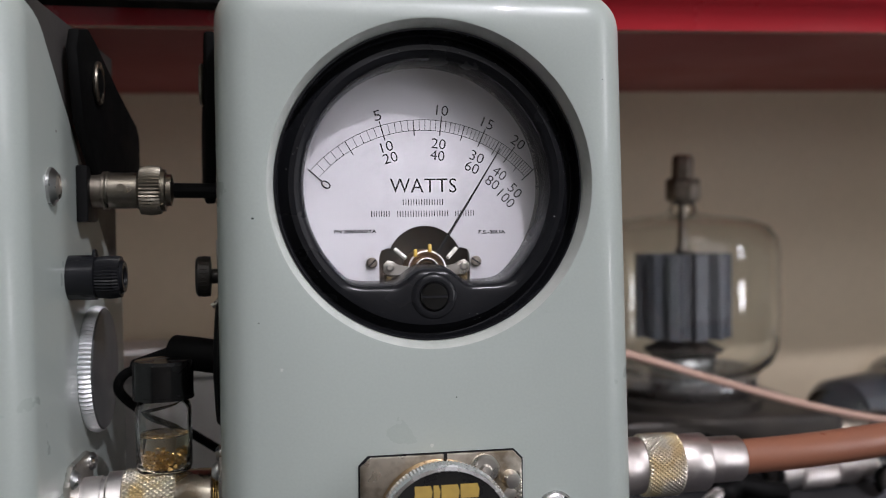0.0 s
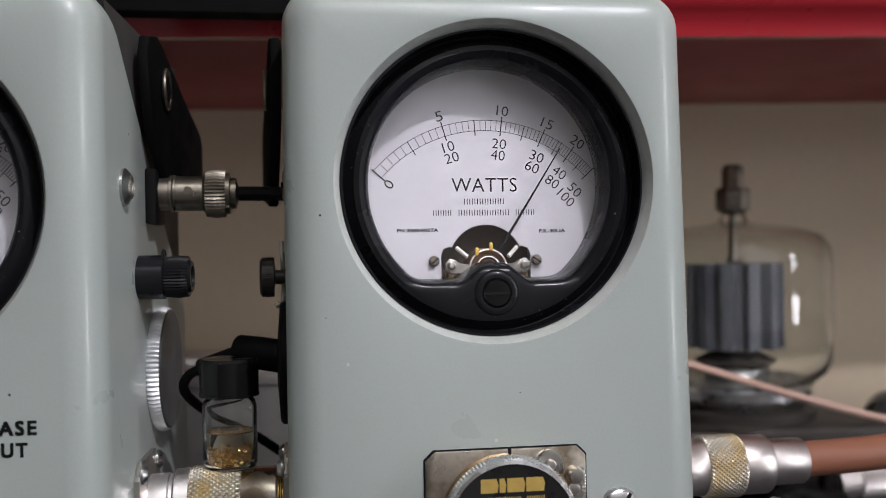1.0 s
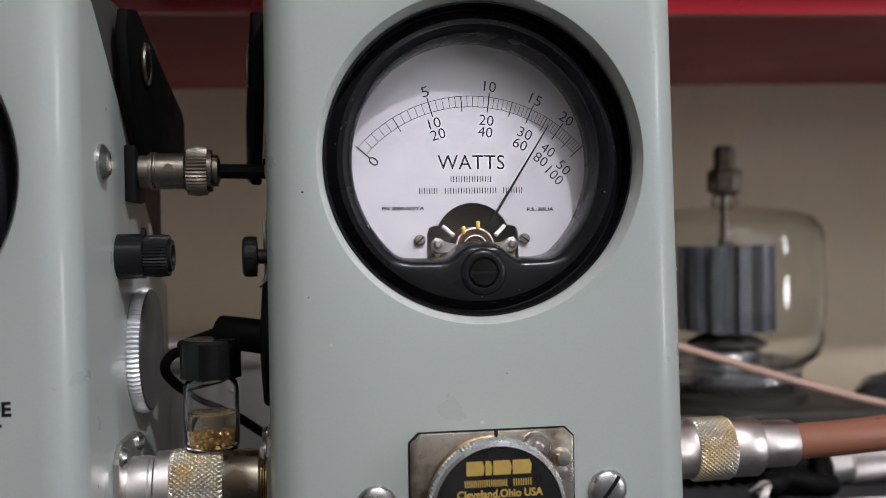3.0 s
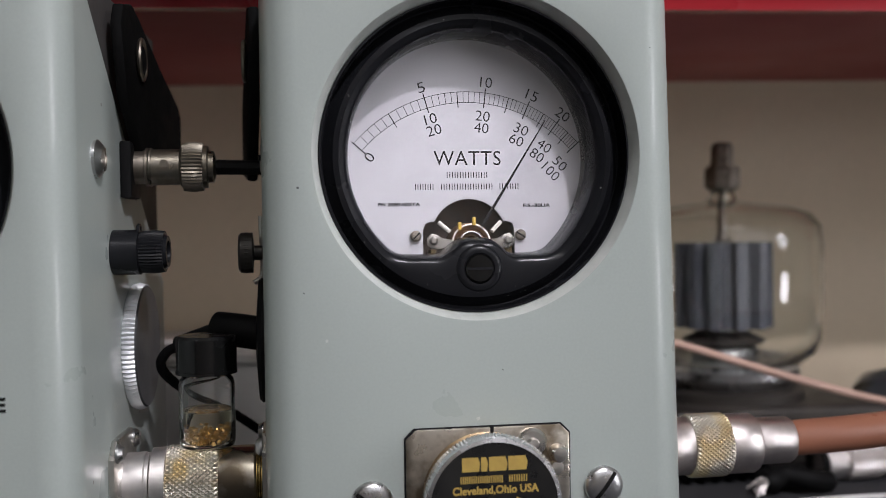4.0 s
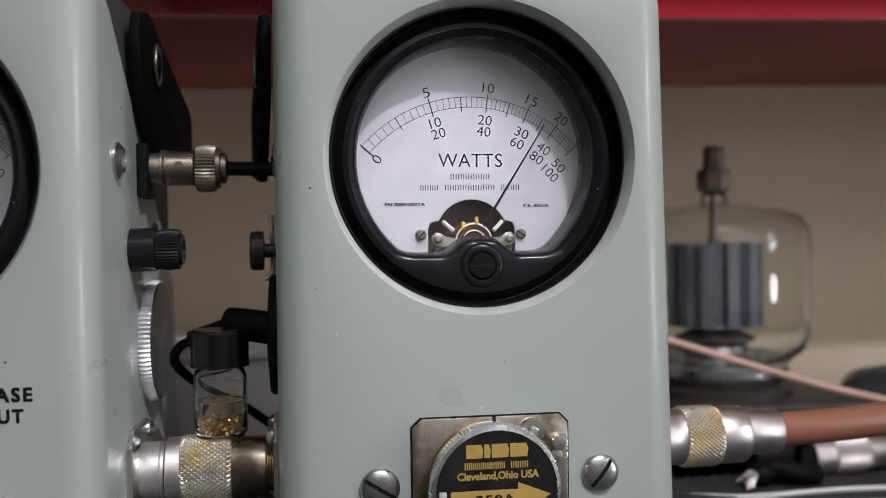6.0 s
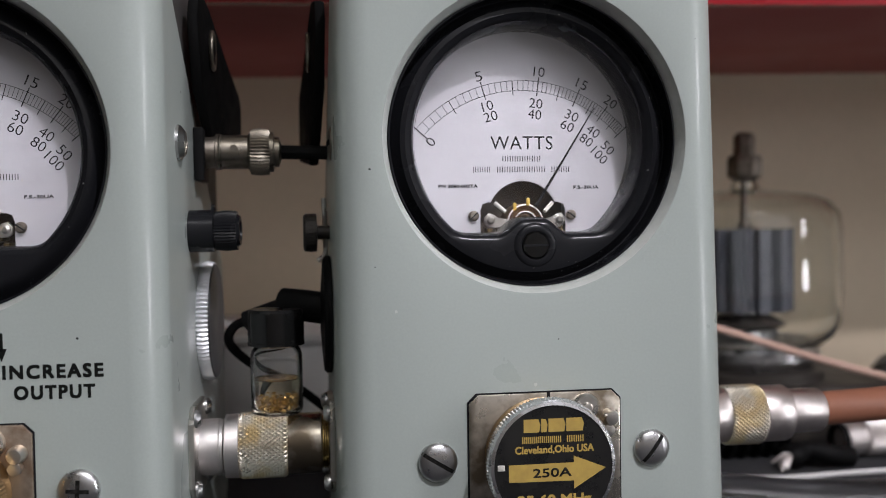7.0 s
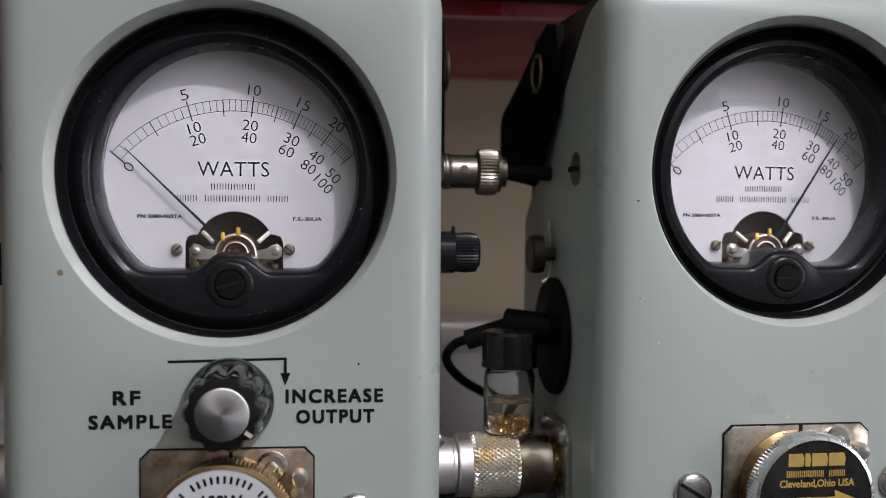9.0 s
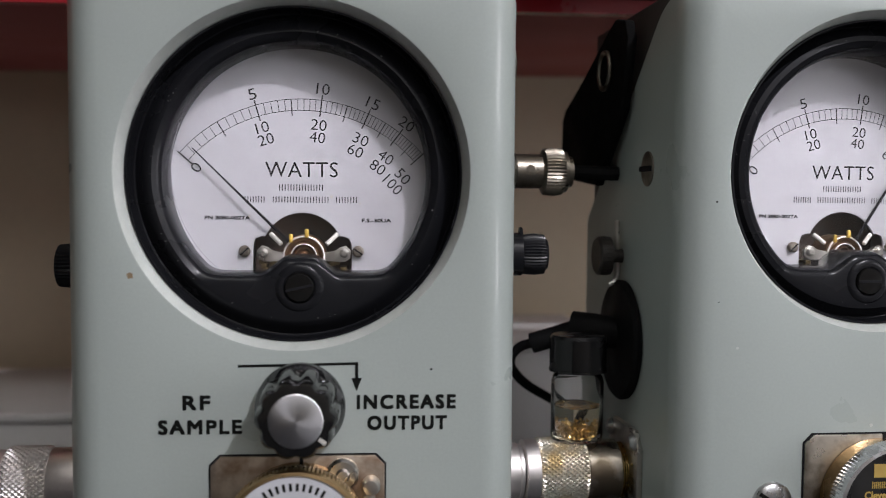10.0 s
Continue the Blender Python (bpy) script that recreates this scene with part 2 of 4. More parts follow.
REAR = surface("dark_rear_cover", (0.040, 0.037, 0.034), 0.55, 0.0, (0.045, 0.042, 0.04), scale=40, amount=0.6, bump=0.1)
KNURL_GOLD = surface("worn_gilt_knurling", (0.78, 0.73, 0.64), 0.36, 1.0, (0.70, 0.57, 0.34), scale=130, amount=0.9, sharp=(0.45, 0.6))
WORN_SILVER = surface("worn_silver_plate", (0.80, 0.745, 0.725), 0.38, 1.0, (0.56, 0.50, 0.47), scale=120, amount=0.8, bump=0.06)
SILVER = surface("silver_plate", (0.88, 0.85, 0.83), 0.48, 1.0, (0.66, 0.60, 0.57), scale=110, amount=0.7, bump=0.05)
BRASS = surface("brass", (0.66, 0.47, 0.17), 0.26, 1.0, (0.35, 0.24, 0.09), scale=160, amount=0.7)
BRASS_KNURL = surface("aged_brass_knurling", (0.62, 0.45, 0.24), 0.33, 1.0, (0.38, 0.25, 0.12), scale=90, amount=0.8)
ALU = surface("aluminium", (0.74, 0.74, 0.75), 0.27, 1.0, (0.62, 0.62, 0.63), scale=200, amount=0.5, bump=0.03)
SPUN = cross_brushed("spun_aluminium", (0.62, 0.62, 0.63))
LABEL_BLACK = surface("black_label", (0.010, 0.010, 0.010), 0.30, 0.0, (0.018, 0.017, 0.015), scale=150, specks=(0.4, 0.36, 0.25), speck_scale=420)
LABEL_WHITE = surface("white_label", (0.66, 0.67, 0.70), 0.38, 0.0, (0.58, 0.58, 0.60), scale=120, amount=0.6, specks=(0.2, 0.2, 0.2), speck_scale=420)
GOLD_PRINT = surface("gold_print", (0.52, 0.36, 0.09), 0.42, 0.0, (0.40, 0.27, 0.07), scale=400, amount=0.7)
COPPER = surface("enamelled_copper", (0.26, 0.15, 0.08), 0.42, 0.6, (0.12, 0.07, 0.04), scale=400, amount=0.7)
YELLOW = surface("yellow_tab", (0.55, 0.36, 0.06), 0.45, 0.2, scale=400)
TAN = surface("tan_primer", (0.30, 0.22, 0.13), 0.6, 0.0, (0.20, 0.14, 0.08), scale=900, amount=0.8)
# nickel with the shade between the meters put into its colour
SHADED_NICKEL = surface("shaded_nickel", (0.33, 0.30, 0.25), 0.35, 1.0, (0.17, 0.15, 0.12), scale=240, amount=0.8, bump=0.06)
DUST = surface("grey_dust", (0.30, 0.30, 0.29), 0.9, 0.0, scale=500)
CREAM = surface("cream_post", (0.62, 0.60, 0.55), 0.45, 0.0, scale=400)
DARK_BRASS = surface("dark_brass_frame", (0.20, 0.15, 0.07), 0.4, 0.8, (0.08, 0.06, 0.03), scale=400, amount=0.8, bump=0.2)
CAVITY = surface("dark_movement", (0.035, 0.026, 0.02), 0.6, 0.0, (0.09, 0.06, 0.04), scale=260, amount=0.8)
BROWN_JACKET = surface("brown_coax_jacket", (0.30, 0.125, 0.075), 0.34, 0.0, (0.25, 0.10, 0.06), scale=50, amount=0.6, bump=0.03)
PINK_JACKET = surface("tan_coax_jacket", (0.60, 0.40, 0.32), 0.42, 0.0, (0.55, 0.36, 0.29), scale=60)
GREY_JACKET = surface("dark_grey_wire", (0.07, 0.07, 0.085), 0.45, 0.0, scale=60)
WALL = surface("beige_wall_paint", (0.66, 0.55, 0.395), 0.65, 0.0, (0.61, 0.505, 0.36), scale=7, amount=0.7, grain=300, bump=0.08, bump_scale=260)
RED = surface("red_enamel_steel", (0.44, 0.022, 0.032), 0.30, 0.0, (0.38, 0.019, 0.028), scale=14, amount=0.6, bump=0.02, coat=0.3)
RED_DARK = surface("dull_red_enamel", (0.46, 0.135, 0.13), 0.60, 0.0, (0.41, 0.115, 0.11), gloss=0.2, scale=14, amount=0.6, bump=0.03)
MAT_CLOTH = surface("charcoal_bench_mat", (0.022, 0.022, 0.025), 0.9, 0.0, (0.045, 0.045, 0.048), scale=180, amount=0.9, bump=0.8, bump_scale=900)
WHITE_CARD = surface("white_carton", (0.82, 0.81, 0.80), 0.6, 0.0, (0.77, 0.76, 0.74), scale=30)
DARK_JUNK = surface("dark_metal_chassis", (0.028, 0.025, 0.023), 0.45, 0.3, (0.07, 0.06, 0.05), scale=60, amount=0.8, bump=0.1)
GRAPHITE = surface("grey_graphite", (0.055, 0.058, 0.068), 0.5, 0.2, (0.09, 0.09, 0.10), scale=120, amount=0.6)
ROOM = surface("off_white_room_paint", (0.62, 0.60, 0.57), 0.7, 0.0, scale=3, amount=0.5, grain=80)
DIM = surface("fill_cutting_taupe", (0.09, 0.085, 0.08), 0.7, 0.0, scale=3, amount=0.5, grain=80)
FLOOR = surface("grey_concrete_floor", (0.22, 0.21, 0.20), 0.7, 0.0, scale=4, amount=0.7, grain=90)
GLASS = clear_glass("clear_glass", (1, 1, 1), 1.45)
TUBE_GLASS = clear_glass("faint_green_glass", (0.97, 0.985, 0.97), 1.45)
FROST = clear_glass("frosted_plastic", (0.92, 0.92, 0.93), 1.3, 0.35)
LIQUID = clear_glass("amber_tinted_liquid", (0.93, 0.86, 0.66), 1.34)
FLAKE = surface("gold_flake", (0.66, 0.46, 0.19), 0.40, 1.0, (0.34, 0.21, 0.07), scale=900, amount=0.8)
LAMP_FACE = bpy.data.materials.new("lit_diffuser")
LAMP_FACE.use_nodes = True
LAMP_FACE.node_tree.nodes["Principled BSDF"].inputs["Emission Color"].default_value = (1, 0.98, 0.95, 1)
LAMP_FACE.node_tree.nodes["Principled BSDF"].inputs["Emission Strength"].default_value = 4.0


# ---- the setting ----
def setting(name, bm, material, label, category):
    return tagged(part(name, bm, material, None), label, category, kind="structure")


bm = box(B(), -1.6, 1.6, 0.275, 0.335, 0.0, 2.4)
setting("wall_north", bm, WALL, "plain beige painted wall behind the bench", "wall")
# unseen west wall, kept dark so the meters' left sides get less fill
setting("wall_west", box(B(), -1.7, -1.6, -2.2, 0.335, -0.8, 2.4), DIM, "unseen taupe wall, darkened to cut the fill from the left", "wall")
# unseen south wall, pale to bounce fill, with an added window opening
ws = B()
for c in ((-1.7, -0.3, -0.8, 2.4), (1.5, 1.7, -0.8, 2.4), (-0.3, 1.5, -0.8, 0.75), (-0.3, 1.5, 1.75, 2.4)):
    box(ws, c[0], c[1], -2.3, -2.2, c[2], c[3])
setting("wall_south", ws, ROOM, "unseen plain painted wall with one wide opening for the added fill window", "wall")
# unseen east wall with a window opening added for side fill
we = B()
for c in ((-2.2, -1.65, -0.8, 2.4), (-0.65, 0.335, -0.8, 2.4), (-1.65, -0.65, -0.8, -0.20), (-1.65, -0.65, 1.0, 2.4)):
    box(we, 1.6, 1.7, c[0], c[1], c[2], c[3])
setting("wall_east", we, ROOM, "unseen plain painted wall with one opening for the added fill window", "wall")
# unseen window frame, added round the side fill lamps
win = thing("window_1", (1.65, -1.15, 0.40), "unseen white-framed window added for side fill light", "window", kind="structure")
for a, b, c, d in ((-0.5, 0.5, 0.56, 0.60), (-0.5, 0.5, -0.60, -0.56), (-0.5, -0.46, -0.56, 0.56), (0.46, 0.5, -0.56, 0.56), (-0.46, 0.46, 0.18, 0.24), (-0.46, 0.46, -0.24, -0.18)):
    part("window_frame", box(B(), -0.02, 0.02, a, b, c, d, 0.002), ROOM, win)
# unseen window frame, added round the frontal fill lamp
win = thing("window_2", (0.6, -2.25, 1.25), "unseen wide white-framed window added for frontal fill light", "window", kind="structure")
for a, b, c, d in ((-0.9, 0.9, 0.46, 0.50), (-0.9, 0.9, -0.50, -0.46), (-0.9, -0.86, -0.46, 0.46), (0.86, 0.9, -0.46, 0.46), (-0.02, 0.02, -0.46, 0.46)):
    part("window_frame", box(B(), a, b, -0.02, 0.02, c, d, 0.002), ROOM, win)
setting("floor", box(B(), -1.7, 1.7, -2.3, 0.335, -0.86, -0.80), FLOOR, "grey concrete workshop floor", "floor")
setting("ceiling", box(B(), -1.7, 1.7, -2.3, 0.335, 2.4, 2.46), ROOM, "off-white workshop ceiling", "ceiling")

bench = thing("workbench", (0, 0, 0), "workbench with a charcoal woven mat on top", "workbench")
part("bench_top", box(B(), -1.2, 1.2, -0.30, 0.272, -0.035, -0.003, 0.002), DARK_JUNK, bench)
part("bench_mat", box(B(), -1.15, 1.15, -0.28, 0.268, -0.003, 0.0, 0.001), MAT_CLOTH, bench, "charcoal woven bench mat")
for lx in (-1.15, 1.10):
    for ly in (-0.28, 0.20):
        part("leg", box(B(), lx, lx + 0.05, ly, ly + 0.05, -0.80, -0.035, 0.003), DARK_JUNK, bench)

# red steel shelf over the back of the bench
shelf = thing("steel_shelf", (0, 0, 0.1805), "red enamelled steel shelf fixed to the wall", "shelf")
shelf.rotation_euler = (0, radians(-1.0), 0)
part("underside", box(B(), -1.1, 1.1, 0.104, 0.274, 0.0, 0.004, 0.0005), RED_DARK, shelf, "dull red underside")
lip = B()
slab(lip, [(0.0985, -0.0015), (0.104, -0.0015), (0.104, 0.034), (0.0905, 0.034), (0.0900, 0.0135), (0.0910, 0.0100), (0.0935, 0.0072), (0.0970, 0.0045)], "yz", -1.1, 1.1, 0.0008)
part("front_lip", lip, RED, shelf, "glossy bright red rolled lip")
for x in (0.0860, 0.1060, 0.1400, 0.1510, 0.1620, 0.2100, 0.2210, 0.2320):
    part("rivet", lathe(B(), [(0.0016, 0.0902), (0.0014, 0.0894), (0.0008, 0.0889), (0, 0.0888)], "y", (x, 0, 0.0150 - 0.0), 14), RED, shelf, "small painted rivet head")

bag = thing("equipment_pouch", (0, 0, 0), "black fabric pouch hung over the red shelf lip", "pouch")
bp = slab(B(), [(0.0800, 0.1815), (0.0860, 0.1805), (0.0885, 0.1815), (0.0890, 0.2170), (0.1060, 0.2170), (0.1065, 0.1865), (0.1900, 0.1870), (0.1900, 0.2500), (0.0820, 0.2500), (0.0785, 0.2200)], "yz", -0.112, 0.030, 0.0015, 3)
part("body", bp, LEATHER, bag)

# lamps of the room, out of the camera's sight
lamp = thing("bench_lamp", LAMP_AT + KEY * 0.012, "small round white bench lamp", "lamp")
lm = B()
lathe(lm, [(0.0, 0.030), (0.016, 0.028), (0.026, 0.012), (0.027, 0.0), (0.025, 0.0)], "z", (0, 0, 0), 40, close=False)
lo = part("shade", lm, ROOM, lamp)
lo.rotation_euler = KEY.to_track_quat("Z", "Y").to_euler()
part("arm", pipe(B(), [KEY * 0.03, KEY * 0.12, (0.25, -0.12, 0.30), (0.60, 0.25, 0.20), (0.80, 0.62, -0.10), (0.80, 0.66, -0.712)], 0.006), STEEL, lamp)
panel = thing("ceiling_light", (-0.05, -1.80, 2.29), "flat white ceiling light panel", "ceiling light")
part("frame", box(B(), -0.63, 0.63, -0.33, 0.33, 0.0, 0.11, 0.004), ROOM, panel)
part("diffuser", box(B(), -0.60, 0.60, -0.30, 0.30, -0.004, 0.0), LAMP_FACE, panel)


# ---- wattmeters ----
HOLE_Z, HOLE_R = 0.1227, 0.0390


def shell_depth(z, depth):
    """How far back the front shell reaches: its rear edge runs down and back."""
    return min(max(0.0190 + (0.1626 - z) * 1.2, 0.0125), depth)


def rear_cover(x0, x1, depth):
    """The dark rear cover, let in behind the slanted edge of the front shell."""
    zc = 0.1626 - (depth - 0.0190) / 1.2
    pts = [(0.0100, 0.1675), (depth - 0.001, 0.1675), (depth - 0.001, 0.004), (depth - 0.006, 0.004), (depth - 0.006, zc)]
    return slab(B(), pts, "yz", x0 + 0.0016, x1 - 0.0016, 0.0008)


def housing(bm, x0, x1, z0, z1, depth, rc=0.0085, rim=0.0, drop=0.0, taper=0.0):
    """A cast case with rounded edges, one side drawn in towards the top, and a round opening in its face."""
    cx, cz, n = -0.0008, HOLE_Z - drop, 256

    def reach(a, d):
        """How far it is from the opening's centre to the outline, drawn in by d."""
        c, s = math.cos(a), math.sin(a)
        r = 0.0012 + (rc - d)
        lo, hi = 0.0, 0.3
        for _ in range(34):
            m = (lo + hi) / 2
            px, pz = cx + m * c, cz + m * s
            qx = max(x0 + d + r - px, px - (x1 - taper * (pz - 0.05) - d - r), 0)
            qz = max(z0 + d + r - pz, pz - (z1 - d - r), 0)
            if math.hypot(qx, qz) <= r:
                lo = m
            else:
                hi = m
        return lo

    rows = [(r + rim, y) for r, y in ((0.0374, 0.014), (0.0374, 0.0040), (0.0375, 0.0035), (0.0388, 0.0005), (0.0390, 0.0001), (0.0393, 0.0))]
    loops = [[(r * math.cos(TAU * i / n), y, r * math.sin(TAU * i / n)) for i in range(n)] for r, y in rows]
    for k in range(7):
        t = k / 6 * math.pi / 2
        d, y = rc - rc * math.sin(t), rc - rc * math.cos(t)
        loops.append([(reach(TAU * i / n, d) * math.cos(TAU * i / n), y, reach(TAU * i / n, d) * math.sin(TAU * i / n)) for i in range(n)])
    for d, back in ((0.0, 0.001), (0.001, 0.0), (0.0035, 0.0)):
        lp = []
        for i in range(n):
            a = TAU * i / n
            q = reach(a, d)
            lp.append((q * math.cos(a), shell_depth(cz + q * math.sin(a), depth) - back, q * math.sin(a)))
        loops.append(lp)
    made = [[bm.verts.new((cx + a, y, cz + b)) for a, y, b in lp] for lp in loops]
    for a, b in zip(made, made[1:]):
        for i in range(n):
            bm.faces.new((a[i], a[(i + 1) % n], b[(i + 1) % n], b[i]))
    bm.faces.new(made[-1])
    return bm


def scale_share(watts):
    u = watts / 25.0
    return 1.905 * u - 1.37 * u * u + 0.465 * u ** 3


A0, A1, ARC_R, ARC_Z = -48.6, 48.2, 0.0386, 0.1013


def dial_angle(watts):
    return A0 + (A1 - A0) * scale_share(watts)


def panel_meter(root, deep, needle_angle, aside, up, rim=0.0, drop=0.0, slot=0.0):
    """The moving-coil meter in the opening: bezel, card, print, needle, movement and glass."""
    z = HOLE_Z
    def top(x):
        """Height of the window's lower edge: flat, with a swell over the screw."""
        u = min(max((abs(x) - 0.0024) / 0.0070, 0.0), 1.0)
        return 0.0990 + 0.0040 * (1 - u * u * (3 - 2 * u)) + drop

    def window(a):
        """How far the window reaches from its centre: a circle cut off by the lower cover, with a rounded corner."""
        round_part, c = 0.0302, math.cos(a)
        if c > -0.3:
            return round_part
        lo, hi = 0.0, 0.2
        for _ in range(30):
            m = (lo + hi) / 2
            lo, hi = (m, hi) if z + m * c > top(m * math.sin(a) - 0.0007) else (lo, m)
        k = 0.0022
        h = max(k - abs(round_part - lo), 0.0) / k
        return min(round_part, lo) - h * h * k / 4

    n = 256
    wb = B()
    edge = [window(TAU * i / n) for i in range(n)]
    rows = [[(q, y)] * n for q, y in ((0.0373 + rim, 0.0135), (0.0373 + rim, 0.0034), (0.0369 + rim, 0.0034), (0.0367 + rim, 0.0094), (0.0364 + rim, 0.0096), (0.0352 + rim / 2, 0.0084), (0.0340, 0.0070), (0.0327, 0.0067))]
    rows += [[(min(w + out, 0.0327 - 0.1 * (0.0030 - out)), y) for w in edge] for out, y in ((0.0024, 0.0068), (0.0015, 0.0071), (0.0007, 0.0079), (0.0002, 0.0094), (0.0, 0.0118), (0.0, deep - 0.0005), (0.0010, deep + 0.012))]
    made = [[wb.verts.new((q * math.sin(TAU * i / n), y, z + q * math.cos(TAU * i / n))) for i, (q, y) in enumerate(row)] for row in rows]
    for p, q in zip(made, made[1:]):
        for i in range(n):
            wb.faces.new((p[i], p[(i + 1) % n], q[(i + 1) % n], q[i]))
    bezel = part("bezel", wb, BLACK, root, "black moulded bezel with a flat lower cover")
    dust = B()
    rnd = random.Random(int(deep * 1e5))
    for k in range(60):
        a, q = rnd.uniform(0, TAU), rnd.uniform(0.0328, 0.0350)
        d = rnd.uniform(0.00004, 0.00013)
        y = float(np.interp(q, [0.0327, 0.0340, 0.0352], [0.0067, 0.0070, 0.0084])) - d * 0.3
        lathe(dust, [(d, d * 0.6), (d * 0.8, 0), (0, -d * 0.2)], "y", (q * math.sin(a), y, z + q * math.cos(a)), 6, close=False)
    tagged(part("dust", dust, DUST, bezel, "pale dust specks"), kind="stuff")
    boss = lathe(B(), [(0.0060, 0.0073), (0.0056, 0.0067), (0.0051, 0.0063), (0.0043, 0.0061), (0.0037, 0.0062), (0.0035, 0.0067), (0.0, 0.0067)], "y", (0, 0, 0.0956), 56)
    part("screw_boss", boss, BLACK, bezel)
    adj = B()
    lathe(adj, [(0.0034, 0.0068), (0.0034, 0.0059), (0.0031, 0.0056), (0.0, 0.0055)], "y", (0, 0, 0.0956), 48)
    screw = part("zero_screw", adj, BLACK_GLOSS, bezel, "slotted black adjusting screw")
    screw_slot = slab(B(), [(-0.0031, 0.0953 - slot), (0.0031, 0.0953 + slot), (0.0031, 0.0959 + slot), (-0.0031, 0.0959 - slot)], "xz", 0.0054, 0.0058)
    part("slot", screw_slot, INK, screw)

    bezel.location = (-0.0007, 0, -drop)
    for ob in bezel.children:
        if "dust" not in ob.name:
            ob.location = (0.0007, 0, drop)
    inside = len(root.children)
    # card with a notch for the movement
    pts = [(0.0118, 0.0955), (0.0118, 0.1050), (0.0112, 0.1066), (0.0095, 0.1072)]
    pts += arc_points(0, 0.1030, 0.0098, 66, -66, 20)
    pts += [(-0.0095, 0.1072), (-0.0112, 0.1066), (-0.0118, 0.1050), (-0.0118, 0.0955)]
    cut = math.degrees(math.acos((z - 0.0955) / 0.0335))
    pts += arc_points(0, z, 0.0335, 180 + cut, 540 - cut, 90)
    card = part("dial_card", slab(B(), pts, "xz", deep, deep + 0.0007), DIAL, root, "white printed dial card")
    y = deep - 0.00008
    ink = B()
    for r, w in ((ARC_R, 0.00013), (ARC_R - 0.0027, 0.00013)):
        q = arc_points(0, ARC_Z, r, A0, A1, 80)
        for a, b in zip(q, q[1:]):
            bar(ink, *a, *b, y, w)
    for k in range(51):
        a, watts = radians(dial_angle(k / 2)), k / 2
        r0, r1, w = ARC_R - 0.0027, ARC_R, 0.00012
        if k % 10 == 0:
            r0, r1, w = r0 - 0.0012, r1 + 0.0012, 0.00028
        elif k % 5 == 0:
            r0, w = r0 - 0.0013, 0.00022
        if k == 0 or k == 50:
            r1 = ARC_R + 0.0006
        bar(ink, r0 * math.sin(a), ARC_Z + r0 * math.cos(a), r1 * math.sin(a), ARC_Z + r1 * math.cos(a), y - 0.00004, w)
    part("scale", ink, INK, card, "black printed power scale")
    num = B()
    for watts, texts in ((0, ("", "0", "")), (5, ("5", "10", "20")), (10, ("10", "20", "40")), (15, ("15", "30", "60")), (20, ("20", "40", "80")), (25, ("", "50", "100"))):
        a = dial_angle(watts)
        for s, r in zip(texts, (ARC_R + 0.0027, ARC_R - 0.0051 - watts * 0.00008, ARC_R - 0.0080 - watts * 0.00009)):
            if watts == 0:
                r = ARC_R - 0.0052
            if s:
                lean = a * (0.95 if watts else 1.1)
                extra = 1.5 if watts >= 15 and r < ARC_R else 0
                lettering(num, s, r * math.sin(radians(a + extra)), ARC_Z + r * math.cos(radians(a + extra)), y, 0.0026, len(s) * 0.00185 - (0.0006 if "1" in s else 0), lean, -0.004)
    part("numerals", num, INK, card, "thin black scale numerals")
    part("legend", lettering(B(), "WATTS", -0.0002, 0.1231, y, 0.0036, 0.0172, 0, -0.006, 0.00002, 1.05), INK, card, "black capitals reading WATTS")
    small = B()
    for x0, x1, zz, count in ((-0.0058, 0.0051, 0.1188, 8), (-0.0139, -0.0088, 0.1159, 4), (-0.0073, 0.0064, 0.1159, 10), (0.0078, 0.0132, 0.1159, 4)):
        upright_bars(small, x0, x1, zz, 0.0015, count, y, 0.00019)
    tagged(part("maker_bars", small, INK, card, "plain black printed bars"), kind="stuff")
    part("fine_print", lettering(B(), "PN 2080-002TA", -0.0178, 0.1115, y, 0.00085, 0.0106, 0, 0, 0.00004), INK, card, "tiny black part number")
    part("fine_print", lettering(B(), "F.S.-30UA", 0.0177, 0.1110, y, 0.00085, 0.0070, 0, 0, 0.00004), INK, card, "tiny black sensitivity mark")
    for sx in (-0.0137, 0.0133):
        s = B()
        lathe(s, [(0.0014, deep), (0.0014, deep - 0.0007), (0.0010, deep - 0.0012), (0, deep - 0.0013)], "y", (sx, 0, 0.1035), 24)
        sc = part("card_screw", s, DULL, card, "small slotted steel screw")
        a = 0.75 if sx < 0 else -0.6
        g = box(B(), -0.0013, 0.0013, -0.0002, 0.0003, -0.00018, 0.00018)
        for v in g.verts:
            v.co = Matrix.Translation((sx, deep - 0.0012, 0.1035)) @ Matrix.Rotation(-a, 4, "Y") @ v.co
        part("slot", g, INK, sc)

    # movement
    mv = part("movement", box(B(), -0.0125, 0.0125, deep + 0.0075, deep + 0.0095, 0.094, 0.1135), CAVITY, root, "brown coil movement behind the card notch")
    ctr = (0, 0, 0.1012)
    part("coil", lathe(B(), [(0.0052, deep + 0.007), (0.0052, deep - 0.0008), (0.0046, deep - 0.0013), (0.0040, deep - 0.0008), (0.0037, deep - 0.0002), (0.0031, deep - 0.0010), (0.0026, deep + 0.0002),
                             (0.0020, deep - 0.0008), (0.0015, deep + 0.0002), (0.0009, deep - 0.0016), (0, deep - 0.0016)], "y", ctr, 40), COPPER, mv, "copper coil and hairspring")
    hs = B()
    ring(hs, (0, deep - 0.0012, 0.1012), "y", 0.0048, 0.00025)
    ring(hs, (0, deep - 0.0013, 0.1012), "y", 0.0030, 0.00018)
    part("hairspring", hs, SILVER, mv)
